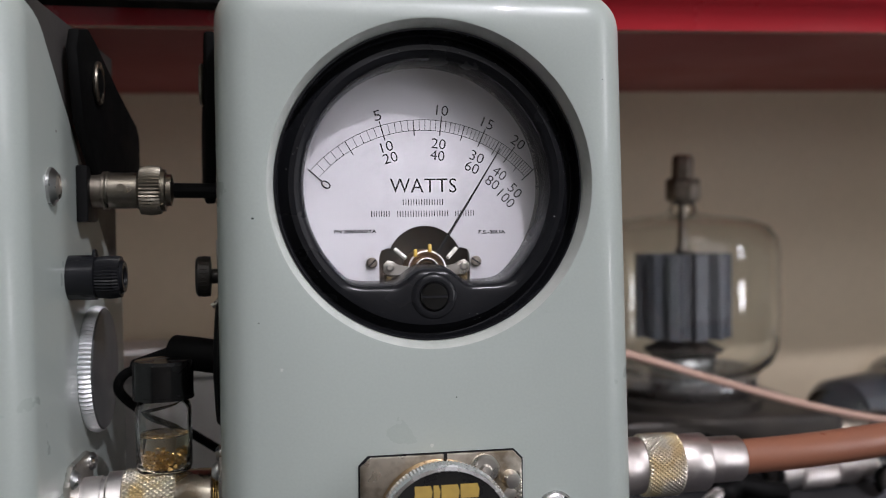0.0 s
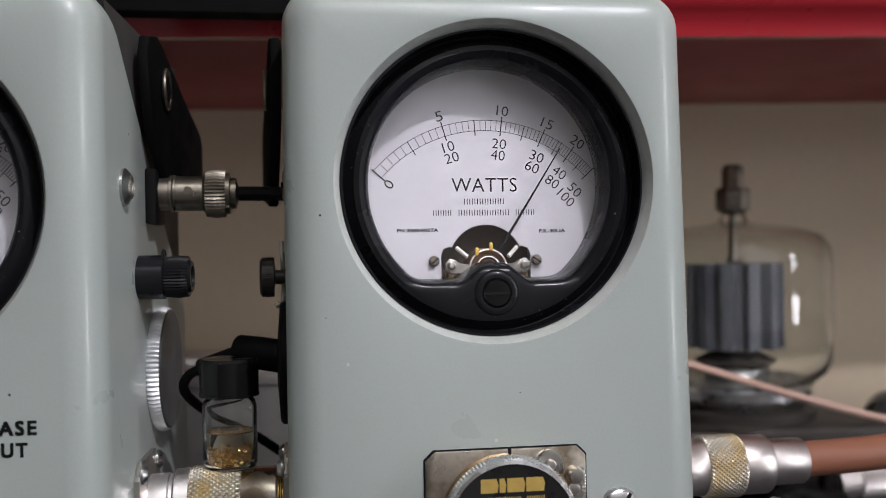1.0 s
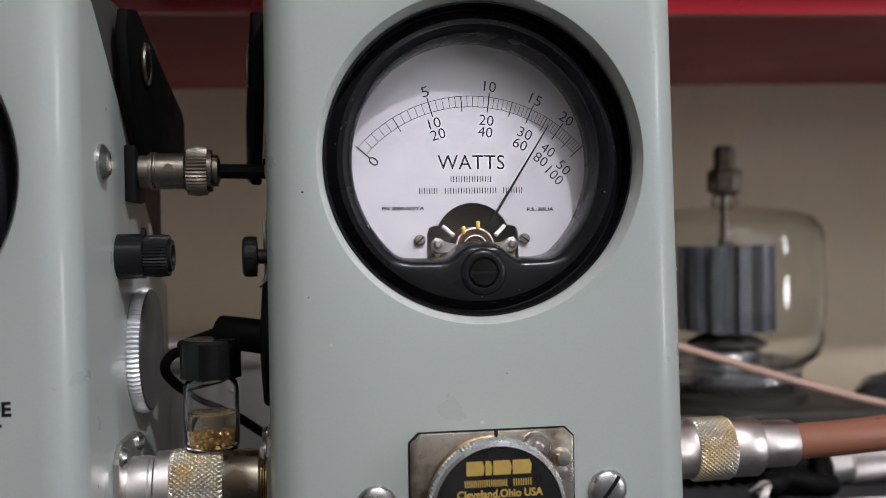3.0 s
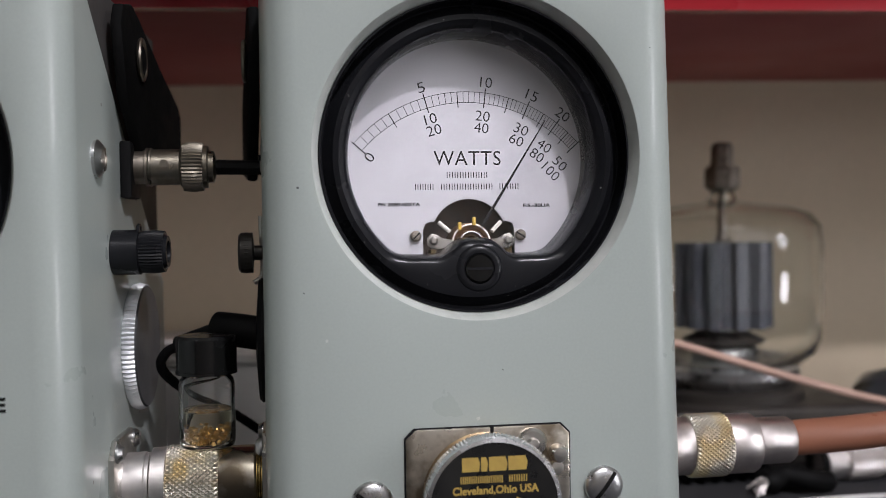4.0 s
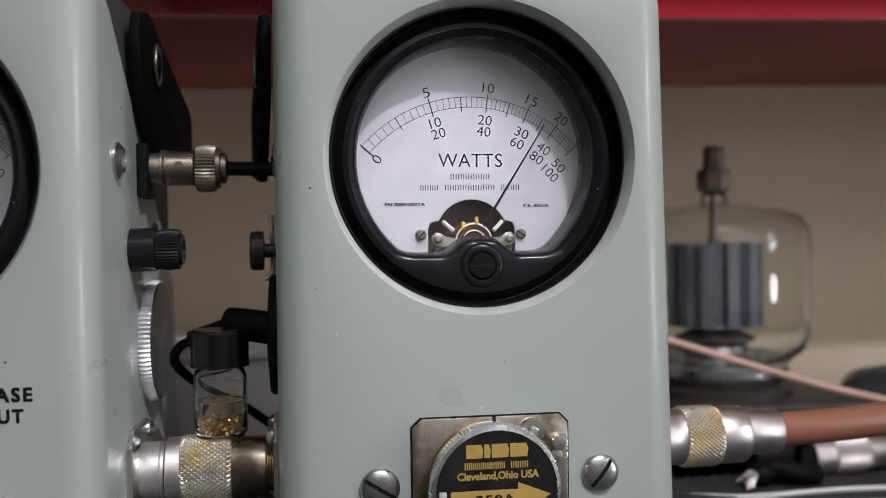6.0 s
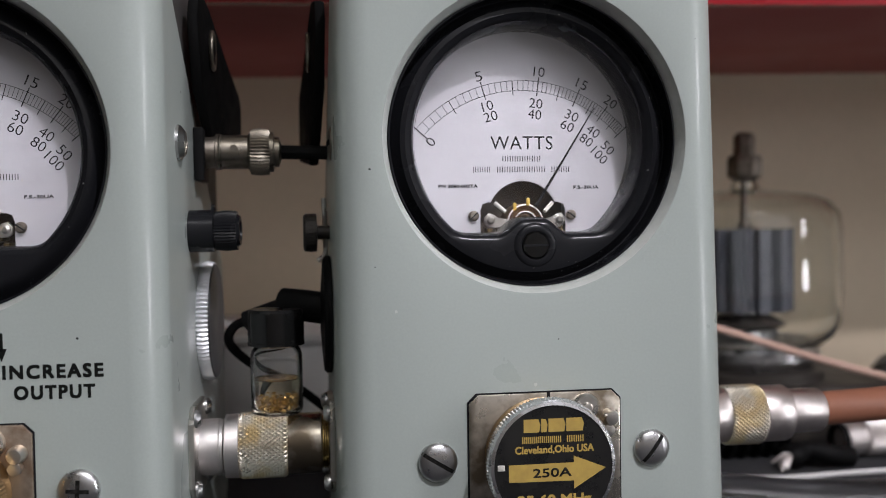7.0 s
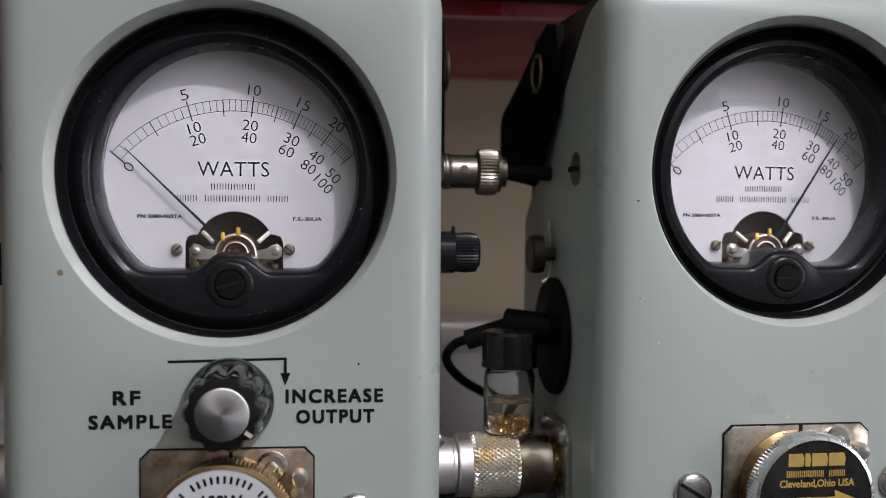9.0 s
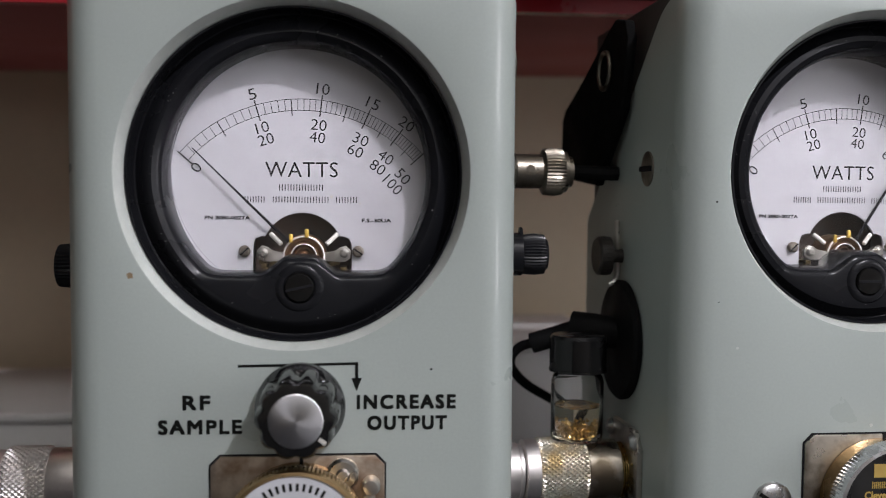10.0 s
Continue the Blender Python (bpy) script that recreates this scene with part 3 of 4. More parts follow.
    for sgn in (-1, 1):
        arm = B()
        slab(arm, [(sgn * 0.0045, 0.1022), (sgn * 0.0075, 0.1024), (sgn * 0.0085, 0.1034), (sgn * 0.0100, 0.1038), (sgn * 0.0112, 0.1026),
                   (sgn * 0.0110, 0.1008), (sgn * 0.0098, 0.0999), (sgn * 0.0080, 0.1002), (sgn * 0.0045, 0.1000)], "xz", deep - 0.0010, deep + 0.0002, 0.0002)
        lathe(arm, [(0.0011, deep - 0.0009), (0.0011, deep - 0.0016), (0.0006, deep - 0.0020), (0, deep - 0.0020)], "y", (sgn * 0.0096, 0, 0.1020), 20)
        part("bridge_arm", arm, NICKEL, mv)
        post = B()
        pipe(post, [(sgn * 0.0054, deep - 0.001, 0.1042), (sgn * 0.0080, deep + 0.0005, 0.1066)], 0.00055, 10, 0)
        part("stop_post", post, CREAM, mv, "cream insulated stop post")
        junk = B()
        for i in range(7):
            a, b = random.uniform(0.005, 0.0105) * sgn, random.uniform(0.0965, 0.1)
            box(junk, a - 0.0007, a + 0.0007, deep - 0.0005, deep + 0.004, b - 0.0006, b + 0.0006, 0.0002)
        part("frame_pieces", junk, DARK_BRASS, mv)
    for tx, tz in ((-0.0030, 0.1058), (0.0007, 0.1070)):
        tab = B()
        box(tab, tx - 0.0005, tx + 0.0005, deep - 0.0020, deep - 0.0012, tz - 0.0013, tz + 0.0008, 0.0003)
        part("yellow_tab", tab, YELLOW, mv, "small yellow balance tab")
    a = radians(needle_angle)
    nd = B()
    d = Vector((math.sin(a), 0, math.cos(a)))
    s = Vector((math.cos(a), 0, -math.sin(a)))
    yn = deep - 0.0021
    pv = Vector((0, yn, 0.1012))
    q = [pv + d * 0.005 - s * 0.0004, pv + d * 0.005 + s * 0.0004, pv + d * 0.0365 + s * 0.00012, pv + d * 0.0365 - s * 0.00012]
    fr = [nd.verts.new(p) for p in q]
    bk = [nd.verts.new(p + Vector((0, 0.0003, 0))) for p in q]
    nd.faces.new(fr)
    nd.faces.new(bk)
    for i in range(4):
        nd.faces.new((fr[i], fr[(i + 1) % 4], bk[(i + 1) % 4], bk[i]))
    part("needle", nd, INK, root, "thin black needle")
    for ob in list(root.children)[inside:]:
        ob.location.x, ob.location.z = aside, up
    gl = part("glass", lathe(B(), [(0, 0.0130), (0.0304, 0.0130), (0.0304, 0.0139), (0, 0.0139)], "y", (0, 0, z), 64, close=False), GLASS, root, "clear flat meter glass")
    gl.visible_shadow = False


def face_screw(root, x, z, r, slots, label):
    prof = [(r, 0.0), (r, -0.0007), (r * 0.94, -0.0012), (r * 0.75, -0.0017), (r * 0.45, -0.0020), (0, -0.0021)]
    sc = part("face_screw", lathe(B(), prof, "y", (x, 0, z), 40), STEEL, root, label)
    for a, reach in slots:
        g = B()
        d = Vector((math.cos(radians(a)), 0, -math.sin(radians(a))))
        n = Vector((math.sin(radians(a)), 0, math.cos(radians(a)))) * r * 0.10
        rows = []
        for k in range(13):
            u = reach * (k / 6 - 1)
            h = float(np.interp(abs(u), [0, r * 0.45, r * 0.75, r * 0.94, r], [-0.0021, -0.0020, -0.0017, -0.0012, -0.0007])) - 0.00008
            c = Vector((x, h, z)) + d * u
            rows.append((g.verts.new(c - n), g.verts.new(c + n)))
        for p, q in zip(rows, rows[1:]):
            g.faces.new((p[0], p[1], q[1], q[0]))
        part("slot", g, SLOT, sc, "dark screw slot")


def socket_plate(root, zc, material):
    c = 0.0022
    x0, x1, z0, z1 = -0.0193, 0.0197, zc - 0.0160, zc + 0.0160
    pts = [(x0 + c, z0), (x1 - c, z0), (x1, z0 + c), (x1, z1 - c), (x1 - c, z1), (x0 + c, z1), (x0, z1 - c), (x0, z0 + c)]
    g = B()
    # flat black backing paints the shade of the gap round the plate
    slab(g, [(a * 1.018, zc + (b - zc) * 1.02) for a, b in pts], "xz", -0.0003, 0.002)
    part("socket_gasket", g, INK, root, "black backing painted as the shaded gap round the socket plate")
    p = part("socket_plate", slab(B(), pts, "xz", -0.0009, 0.002, 0.0003), material, root, "tarnished plated socket face")
    part("plate_seam", box(B(), 0.0006, 0.0014, -0.0011, -0.0002, z1 - 0.0030, z1 + 0.0002), INK, p)
    pin = B()
    lathe(pin, [(0.0036, -0.0005), (0.0036, -0.0022), (0.0030, -0.0030), (0.0016, -0.0031), (0.0012, -0.0040), (0, -0.0042)], "y", (0.0103, 0, z1 - 0.0040), 32)
    part("catch_washer", pin, NICKEL, p)
    s = B()
    lathe(s, [(0.0021, -0.0005), (0.0021, -0.0030), (0.0016, -0.0042), (0, -0.0045)], "y", (0.0166, 0, z1 - 0.0066), 24)
    lathe(s, [(0.0015, -0.0005), (0.0015, -0.0030), (0, -0.0034)], "y", (0.0162, 0, z1 - 0.0098), 20)
    part("catch_pin", s, NICKEL, p)


def strap_flap(name, x_side, sgn, lift, parent_group, front=0.034):
    """A folded leather strap end that stands off the case side."""
    st = thing(name, (x_side, 0, 0), "black leather carrying strap end on the meter side", "strap", parent_group)
    pts = [(front, 0.1590), (front + 0.002, 0.1640), (0.043, 0.1655), (0.047, 0.1630), (0.066, 0.1520), (0.0835, 0.1440), (0.086, 0.1405), (0.086, 0.1225), (0.056, 0.1195), (front + 0.004, 0.140)]
    f = slab(B(), pts, "yz", 0.0, 0.0030, 0.0008)
    for v in f.verts:
        k = max(0.0, (v.co.y - front) / (0.086 - front))
        v.co.x = sgn * (0.0006 + v.co.x + lift * k)
    part("flap", f, LEATHER, st)
    r = ring(B(), (sgn * (0.0042 + lift * 0.25), 0.049, 0.152), "x", 0.0052, 0.0007)
    part("ring", r, SHADED_NICKEL, st, "steel strap ring")
    return st


def side_nut(root, x, sgn, y, z, material, label):
    n = B()
    lathe(n, [(0.0020, 0.0), (0.0020, 0.0035), (0.0055, 0.0038), (0.0055, 0.0070), (0.0048, 0.0076), (0, 0.0076)], "x", (0, 0, 0), 8 * 3)
    knurl(n, 0.0056, 0.0039, 0.0069, "x", (0, 0, 0), 30, 2, 0.0002, True)
    for v in n.verts:
        v.co = (x + sgn * v.co.x, y + v.co.y, z + v.co.z)
    k = part("thumb_nut", n, material, root, label)
    clip = B()
    pipe(clip, [(x + sgn * 0.0016, y, z + 0.010), (x + sgn * 0.0012, y, z - 0.004), (x + sgn * 0.0018, y, z - 0.0068), (x + sgn * 0.0036, y, z - 0.0082)], 0.0007, 8, 6)
    part("clip", clip, NICKEL, k)


def lit_rim(case):
    """Paints the light on the sloping edge of the opening with paler enamel."""
    case.data.materials.append(PAINT_PALE)
    for p in case.data.polygons:
        if 256 <= p.index < 4 * 256:
            p.material_index = 1


# the meter with the black element
XL, XR = -0.0513, 0.0500
m_r = thing("wattmeter", (0, 0, 0), "sage-grey wattmeter with its needle near 38 and a black element", "wattmeter", "wattmeters")
lit_rim(part("housing", housing(B(), XL, XR, 0.0, 0.1705, 0.083, taper=0.022), PAINT, m_r, "sage-grey enamelled cast case"))
part("rear_cover", rear_cover(XL, XR - 0.0026, 0.083), REAR, m_r, "dark recessed rear cover")
panel_meter(m_r, 0.0200, 32.0, 0.0003, 0.0003)
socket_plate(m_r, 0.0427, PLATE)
face_screw(m_r, -0.0272, 0.0424, 0.0049, [(32, 0.0048)], "domed slotted zinc screw")
face_screw(m_r, 0.0282, 0.0434, 0.0047, [(-52, 0.0046)], "domed slotted zinc screw")
side_nut(m_r, XL, -1, 0.046, 0.0995, DARK_JUNK, "tarnished knurled thumb nut")
ss = B()
lathe(ss, [(0.0046, 0.0), (0.0046, -0.0003), (0.0030, -0.0008), (0, -0.0009)], "x", (XL, 0.0255, 0.1235), 28)
sd = part("side_screw", ss, DULL, m_r, "countersunk slotted side screw")
part("slot", box(B(), XL - 0.0011, XL - 0.0004, 0.0215, 0.0295, 0.1228, 0.1242), INK, sd)

# the meter with the white element
L0 = Vector((-0.1410, -0.0014, -0.0016))
m_l = thing("wattmeter", L0, "sage-grey wattmeter with an output knob and its needle at zero", "wattmeter", "wattmeters")
m_l.rotation_euler = (0, radians(-0.3), radians(-3.0))
lit_rim(part("housing", housing(B(), -0.0518, 0.0500, 0.0016, 0.1705, 0.105, rim=0.0006, drop=0.0012), PAINT, m_l, "sage-grey enamelled cast case"))
part("rear_cover", rear_cover(-0.0518, 0.0500, 0.105), REAR, m_l, "dark recessed rear cover")
panel_meter(m_l, 0.0163, -45.5, 0.0004, 0.0011, 0.0006, 0.0012, 0.0007)
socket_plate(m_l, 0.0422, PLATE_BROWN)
for sx in (-0.0300, 0.0297):
    face_screw(m_l, sx, 0.0425, 0.0048, [(4, 0.0026), (94, 0.0026)], "domed cross-head zinc screw")
for s, x, z, w in (("RF", -0.0224, 0.0703, 0.0062), ("SAMPLE", -0.0216, 0.0648, 0.0186), ("INCREASE", 0.0246, 0.0702, 0.0226), ("OUTPUT", 0.0248, 0.0654, 0.0182)):
    part("control_lettering", lettering(B(), s, x, z, -0.0001, 0.0030, w - 0.0004, 0, 0, 0.00017, 1.22), FACE_INK, m_l, "black printed control lettering")
ink = B()
bar(ink, -0.0132, 0.0785, 0.0136, 0.0790, -0.0001, 0.0006)
bar(ink, 0.0133, 0.0790, 0.0133, 0.0750, -0.0001, 0.0007)
ink.faces.new([ink.verts.new(q) for q in ((0.0121, -0.0001, 0.0757), (0.0145, -0.0001, 0.0757), (0.0133, -0.0001, 0.0727))])
part("direction_arrow", ink, FACE_INK, m_l, "black printed turn arrow")

kx, kz = 0.0008, 0.0694
KNOB = surface("glossy_black_knob", (0.004, 0.004, 0.004), 0.10, 0.0, (0.008, 0.008, 0.008), gloss=0.85, scale=250, bump=0.02, rough_vary=0.05)
sk = B()
lathe(sk, [(0.0098, -0.0004), (0.0101, -0.0010), (0.0101, -0.0022), (0.0098, -0.0030), (0.0088, -0.0046), (0.0070, -0.0052)], "y", (kx, 0, kz), 64)
SKIRT = surface("polished_black_skirt", (0.006, 0.006, 0.0065), 0.10, 0.0, (0.010, 0.010, 0.011), gloss=0.9, scale=260, amount=0.3, bump=0.015, rough_vary=0.04)
knob = part("output_knob", sk, SKIRT, m_l, "black fluted knob with a silver cap")
fl = B()
n = 160
rows = [(0.0094, -0.0036, 1), (0.0092, -0.0060, 1), (0.0089, -0.0125, 1), (0.0086, -0.0140, 0.9), (0.0079, -0.0149, 0.6), (0.0064, -0.0152, 0)]
lps = []
for r, y, k in rows:
    lps.append([])
    for i in range(n):
        rr = r - 0.0009 * k * (0.5 - 0.5 * math.cos(10 * TAU * i / n)) ** 2
        lps[-1].append(fl.verts.new((kx + rr * math.cos(TAU * i / n), y, kz + rr * math.sin(TAU * i / n))))
for a, b in zip(lps, lps[1:]):
    for i in range(n):
        fl.faces.new((a[i], a[(i + 1) % n], b[(i + 1) % n], b[i]))
fl.faces.new(lps[-1])
part("grip", fl, KNOB, knob)
part("cap", lathe(B(), [(0.0058, -0.0148), (0.0058, -0.0155), (0.0055, -0.0157), (0, -0.0157)], "y", (kx, 0, kz), 64), SPUN, knob, "spun aluminium cap")
pt = B()
box(pt, -0.0004, 0.0004, -0.0153, -0.0146, 0.0062, 0.0080)
box(pt, -0.0005, 0.0005, -0.0052, -0.0030, 0.0080, 0.0094)
for v in pt.verts:
    v.co = Matrix.Translation((kx, 0, kz)) @ Matrix.Rotation(radians(128), 4, "Y") @ v.co
part("pointer", pt, CREAM, knob, "white index line")

XS = 0.0500
DISC_FACE = surface("dull_grey_metal", (0.22, 0.22, 0.23), 0.5, 0.8, (0.17, 0.17, 0.175), scale=50, amount=0.6)
BRIGHT = surface("bright_plated_knurling", (0.93, 0.94, 0.96), 0.50, 1.0, (0.80, 0.80, 0.82), scale=200, amount=0.6)
disc = part("knurled_disc", knurl(B(), 0.0176, 0.0001, 0.0034, "x", (XS, 0.0605, 0.0752), 84, 2, 0.0005, True), BRIGHT, m_l, "large silver knurled disc")
part("disc_face", lathe(B(), [(0.0168, 0.0034), (0.0164, 0.0038), (0.0050, 0.0039), (0, 0.0039)], "x", (XS, 0.0605, 0.0752), 64), DISC_FACE, disc, "dull grey disc face")
jk = B()
lathe(jk, [(0.0058, 0.0), (0.0058, 0.0066), (0.0052, 0.0070)], "x", (XS, 0.0395, 0.1017), 40)
knurl(jk, 0.0056, 0.0070, 0.0128, "x", (XS, 0.0395, 0.1017), 40, 2, 0.0003, True)
lathe(jk, [(0.0045, 0.0128), (0.0040, 0.0136), (0.0028, 0.0136), (0.0024, 0.0110), (0, 0.0110)], "x", (XS, 0.0395, 0.1017), 40)
ring(jk, (XS + 0.0064, 0.0390, 0.1072), "x", 0.0014, 0.0005, 20, 6)
part("jack_cap", jk, BLACK, m_l, "black knurled jack cap")
ss = B()
lathe(ss, [(0.0046, 0.0), (0.0046, 0.0007), (0.0030, 0.0020), (0, 0.0022)], "x", (XS, 0.0235, 0.1245), 28)
part("side_screw", ss, STEEL, m_l, "domed steel side screw")
jl = B()
lathe(jl, [(0.0058, 0.0), (0.0058, -0.0040), (0.0050, -0.0045)], "x", (-0.0512, 0.030, 0.0990), 32)
knurl(jl, 0.0056, -0.0045, -0.0100, "x", (-0.0512, 0.030, 0.0990), 36, 2, 0.0003, True)
part("jack_cap", jl, BLACK, m_l, "black knurled jack cap")


def side_flange(root, x, sgn, y, z):
    f = B()
    c = 0.004
    h = 0.0125
    pts = [(y - h + c, z - h), (y + h - c, z - h), (y + h, z - h + c), (y + h, z + h - c), (y + h - c, z + h), (y - h + c, z + h), (y - h, z + h - c), (y - h, z - h + c)]
    slab(f, pts, "yz", x, x + sgn * 0.0016, 0.0003)
    fl = part("connector_flange", f, NICKEL, root, "square nickel connector flange")
    for sy in (-1, 1):
        for sz in (-1, 1):
            s = lathe(B(), [(0.0024, 0.0), (0.0024, sgn * 0.0006), (0.0016, sgn * 0.0016), (0, sgn * 0.0018)], "x", (x + sgn * 0.0016, y + sy * 0.0095, z + sz * 0.0095), 20)
            part("flange_screw", s, STEEL, fl)


side_flange(m_r, XL, -1, 0.037, 0.0410)
side_flange(m_r, XR, 1, 0.037, 0.0432)
side_flange(m_l, XS, 1, 0.0396, 0.0425)
side_flange(m_l, -0.0512, -1, 0.0396, 0.0425)

# chips, dents, pale spots and raised grit in the paint
def chip(root, x, z, r, material, label, seed):
    rnd = random.Random(seed)
    pts = [(x + r * rnd.uniform(0.6, 1.2) * math.cos(TAU * k / 9), z + r * rnd.uniform(0.6, 1.2) * math.sin(TAU * k / 9)) for k in range(9)]
    part("paint_chip", slab(B(), pts, "xz", -0.00006, 0.0003), material, root, label)


for k, (x, z, r) in enumerate(((-0.0430, 0.1150, 0.00028), (-0.0420, 0.0910, 0.00018), (0.0040, 0.0720, 0.00015), (0.0410, 0.1480, 0.00010))):
    chip(m_r, x, z, r, FACE_INK, "tiny dark paint chip", k)
chip(m_r, -0.0370, 0.0800, 0.00045, PAINT_PALE, "small pale spot", 7)
chip(m_r, -0.0020, 0.0607, 0.00055, PAINT_PALE, "small pale spot", 8)
chip(m_l, -0.0368, 0.0988, 0.0008, TAN, "small brown paint chip", 11)
chip(m_l, 0.0302, 0.0776, 0.0003, FACE_INK, "tiny dark paint chip", 12)
grit = B()
rnd = random.Random(5)
for k in range(110):
    a = radians(rnd.uniform(122, 140))
    r = 0.0395 + 0.0022 * rnd.random() ** 1.5
    q = rnd.uniform(0.00010, 0.00024)
    lathe(grit, [(q, 0.0001), (q * 0.8, -q * 0.35), (0, -q * 0.5)], "y", (r * math.sin(a), 0, HOLE_Z + r * math.cos(a)), 7, close=False)
tagged(part("raised_grit", grit, PAINT, m_r, "gritty blistered paint by the opening"), kind="stuff")

# ---- plug-in elements ----
def element(at, ring_mat, label, category="plug-in element"):
    e = thing("plug_in_element", at, label, category, "plug-in elements")
    b = B()
    lathe(b, [(0.0150, -0.0066), (0.0154, -0.0070)], "y", (0, 0, 0), 64)
    knurl(b, 0.0160, -0.0070, -0.0108, "y", (0, 0, 0), 108, 5, 0.00028, True)
    lathe(b, [(0.0157, -0.0108), (0.0154, -0.0118), (0.0146, -0.0120), (0.0146, -0.0114)], "y", (0, 0, 0), 96)
    part("knurled_rim", b, ring_mat, e)
    part("barrel", lathe(B(), [(0.0144, -0.0009), (0.0148, -0.0014), (0.0148, -0.0068)], "y", (0, 0, 0), 64), BRASS_KNURL, e, "yellowed brass barrel")
    return e


e_r = element((-0.0008, 0, 0.0430), ALU, "round black and gold power element with a silver knurled rim")
lb = part("label_disc", lathe(B(), [(0.0146, -0.0112), (0.0146, -0.0117), (0, -0.0117)], "y", (0, 0, 0), 96, close=False), LABEL_BLACK, e_r, "black round label")
y = -0.0118
for i, (a, w) in enumerate(((-0.0076, 0.0043), (-0.0033, 0.0018), (-0.0015, 0.0044), (0.0029, 0.0046))):
    g = B()
    x = a + 0.0003
    w2 = w - 0.0005
    g.faces.new([g.verts.new((px, y, pz)) for px, pz in ((x, 0.0082), (x + w2, 0.0082), (x + w2 + 0.0003, 0.0100), (x + w2 - 0.0002, 0.0114), (x, 0.0114))])
    part("emblem_bar", g, GOLD_PRINT, lb, "gold block of the emblem")
for x0, x1, count in ((-0.0078, 0.0020, 10), (0.0032, 0.0076, 4)):
    g = upright_bars(B(), x0, x1, 0.0064, 0.0016, count, y, 0.00028)
    tagged(part("maker_word", g, GOLD_PRINT, lb, "row of plain gold strokes"), kind="stuff")
part("place_print", lettering(B(), "Cleveland,Ohio USA", 0.0003, 0.0039, y, 0.0020, 0.0194, 0, 0, 0.00007), GOLD_PRINT, lb)
arrow = B()
arrow.faces.new([arrow.verts.new((px, y, pz)) for px, pz in ((-0.0110, -0.0036), (0.0050, -0.0038), (0.0050, -0.0058), (0.0130, -0.0010), (0.0050, 0.0022), (0.0050, 0.0006), (-0.0110, 0.0006))][::-1])
part("arrow", arrow, GOLD_PRINT, lb, "gold power direction arrow")
part("rating", lettering(B(), "250A", -0.0004, -0.0016, y - 0.0001, 0.0021, 0.0094, 0, 0, 0.00006), LABEL_BLACK, lb)
part("band", lettering(B(), "25-60 MHz", 0.0002, -0.0082, y, 0.0024, 0.0180, 0, 0, 0.00012), GOLD_PRINT, lb)
part("power", lettering(B(), "250W", 0.0002, -0.0120, y, 0.0023, 0.0086, 0, 0, 0.00012), GOLD_PRINT, lb)
part("index_dot", box(B(), -0.0138, -0.0120, -0.0121, -0.0116, -0.0007, 0.0007, 0.0002), CREAM, lb)

e_l = element((L0.x + 0.0001, L0.y, L0.z + 0.0422), BRASS_KNURL, "round white power element with an aged brass knurled rim")
e_l.rotation_euler = (0, 0, radians(-3.0))
lb = part("label_disc", lathe(B(), [(0.0146, -0.0112), (0.0146, -0.0117), (0, -0.0117)], "y", (0, 0, 0), 96, close=False), LABEL_WHITE, e_l, "white round label")
for a0, a1, count in ((-66, -42, 4), (-35, 33, 10), (40, 64, 4)):
    g = B()
    for k in range(count):
        a = radians(a0 + (a1 - a0) * (k + 0.5) / count)
        bar(g, 0.0113 * math.sin(a), 0.0113 * math.cos(a), 0.0130 * math.sin(a), 0.0130 * math.cos(a), y, 0.0006)
    tagged(part("maker_word", g, FACE_INK, lb, "arc of plain black strokes"), kind="stuff")
part("rating", lettering(B(), "100W", 0.0, 0.0073, y, 0.0028, 0.0085, 0, 0, 0.0001), FACE_INK, lb)
part("band", lettering(B(), "25-60MHz", 0.0, 0.0032, y, 0.0020, 0.0140, 0, 0, 0.00008), FACE_INK, lb)
arrow = B()
op = [(-0.0125, -0.0045), (0.0045, -0.0045), (0.0045, -0.0072), (0.0125, -0.0020), (0.0045, 0.0026), (0.0045, 0.0005), (-0.0125, 0.0005)]
for p, q in zip(op, op[1:] + op[:1]):
    bar(arrow, *p, *q, y, 0.0006)
part("arrow", arrow, FACE_INK, lb, "outlined black direction arrow")

# ---- straps ----
strap_flap("carrying_strap", XL, -1, 0.0045, "carrying straps")
strap_flap("carrying_strap", -0.0900, 1, 0.0085, "carrying straps")

# ---- connectors between the meters ----
ay, az = 0.0370, 0.0406
ad = thing("coaxial_adapter", (0, 0, 0), "silver coaxial coupling with worn gilt knurling joining two meters", "coaxial connector")
b = B()
lathe(b, [(0.0060, -0.0888), (0.0076, -0.0886), (0.0078, -0.0830), (0.0075, -0.0826), (0.0075, -0.0818), (0.0070, -0.0816)], "x", (0, ay, az), 64)
part("rear_sleeve", b, SILVER, ad)
b = B()
lathe(b, [(0.0080, -0.0814), (0.0087, -0.0811), (0.0088, -0.0776), (0.0084, -0.0774)], "x", (0, ay, az), 64)
part("collar", b, SILVER, ad)
part("knurled_nut", knurl(B(), 0.0092, -0.0774, -0.0642, "x", (0, ay, az), 44, 16, 0.0005), KNURL_GOLD, ad, "worn gilt diamond knurling")
b = B()
lathe(b, [(0.0082, -0.0642), (0.0084, -0.0638), (0.0083, -0.0552), (0.0078, -0.0548)], "x", (0, ay, az), 64)
part("front_sleeve", b, PLATE, ad, "streaked nickel sleeve")
b = B()
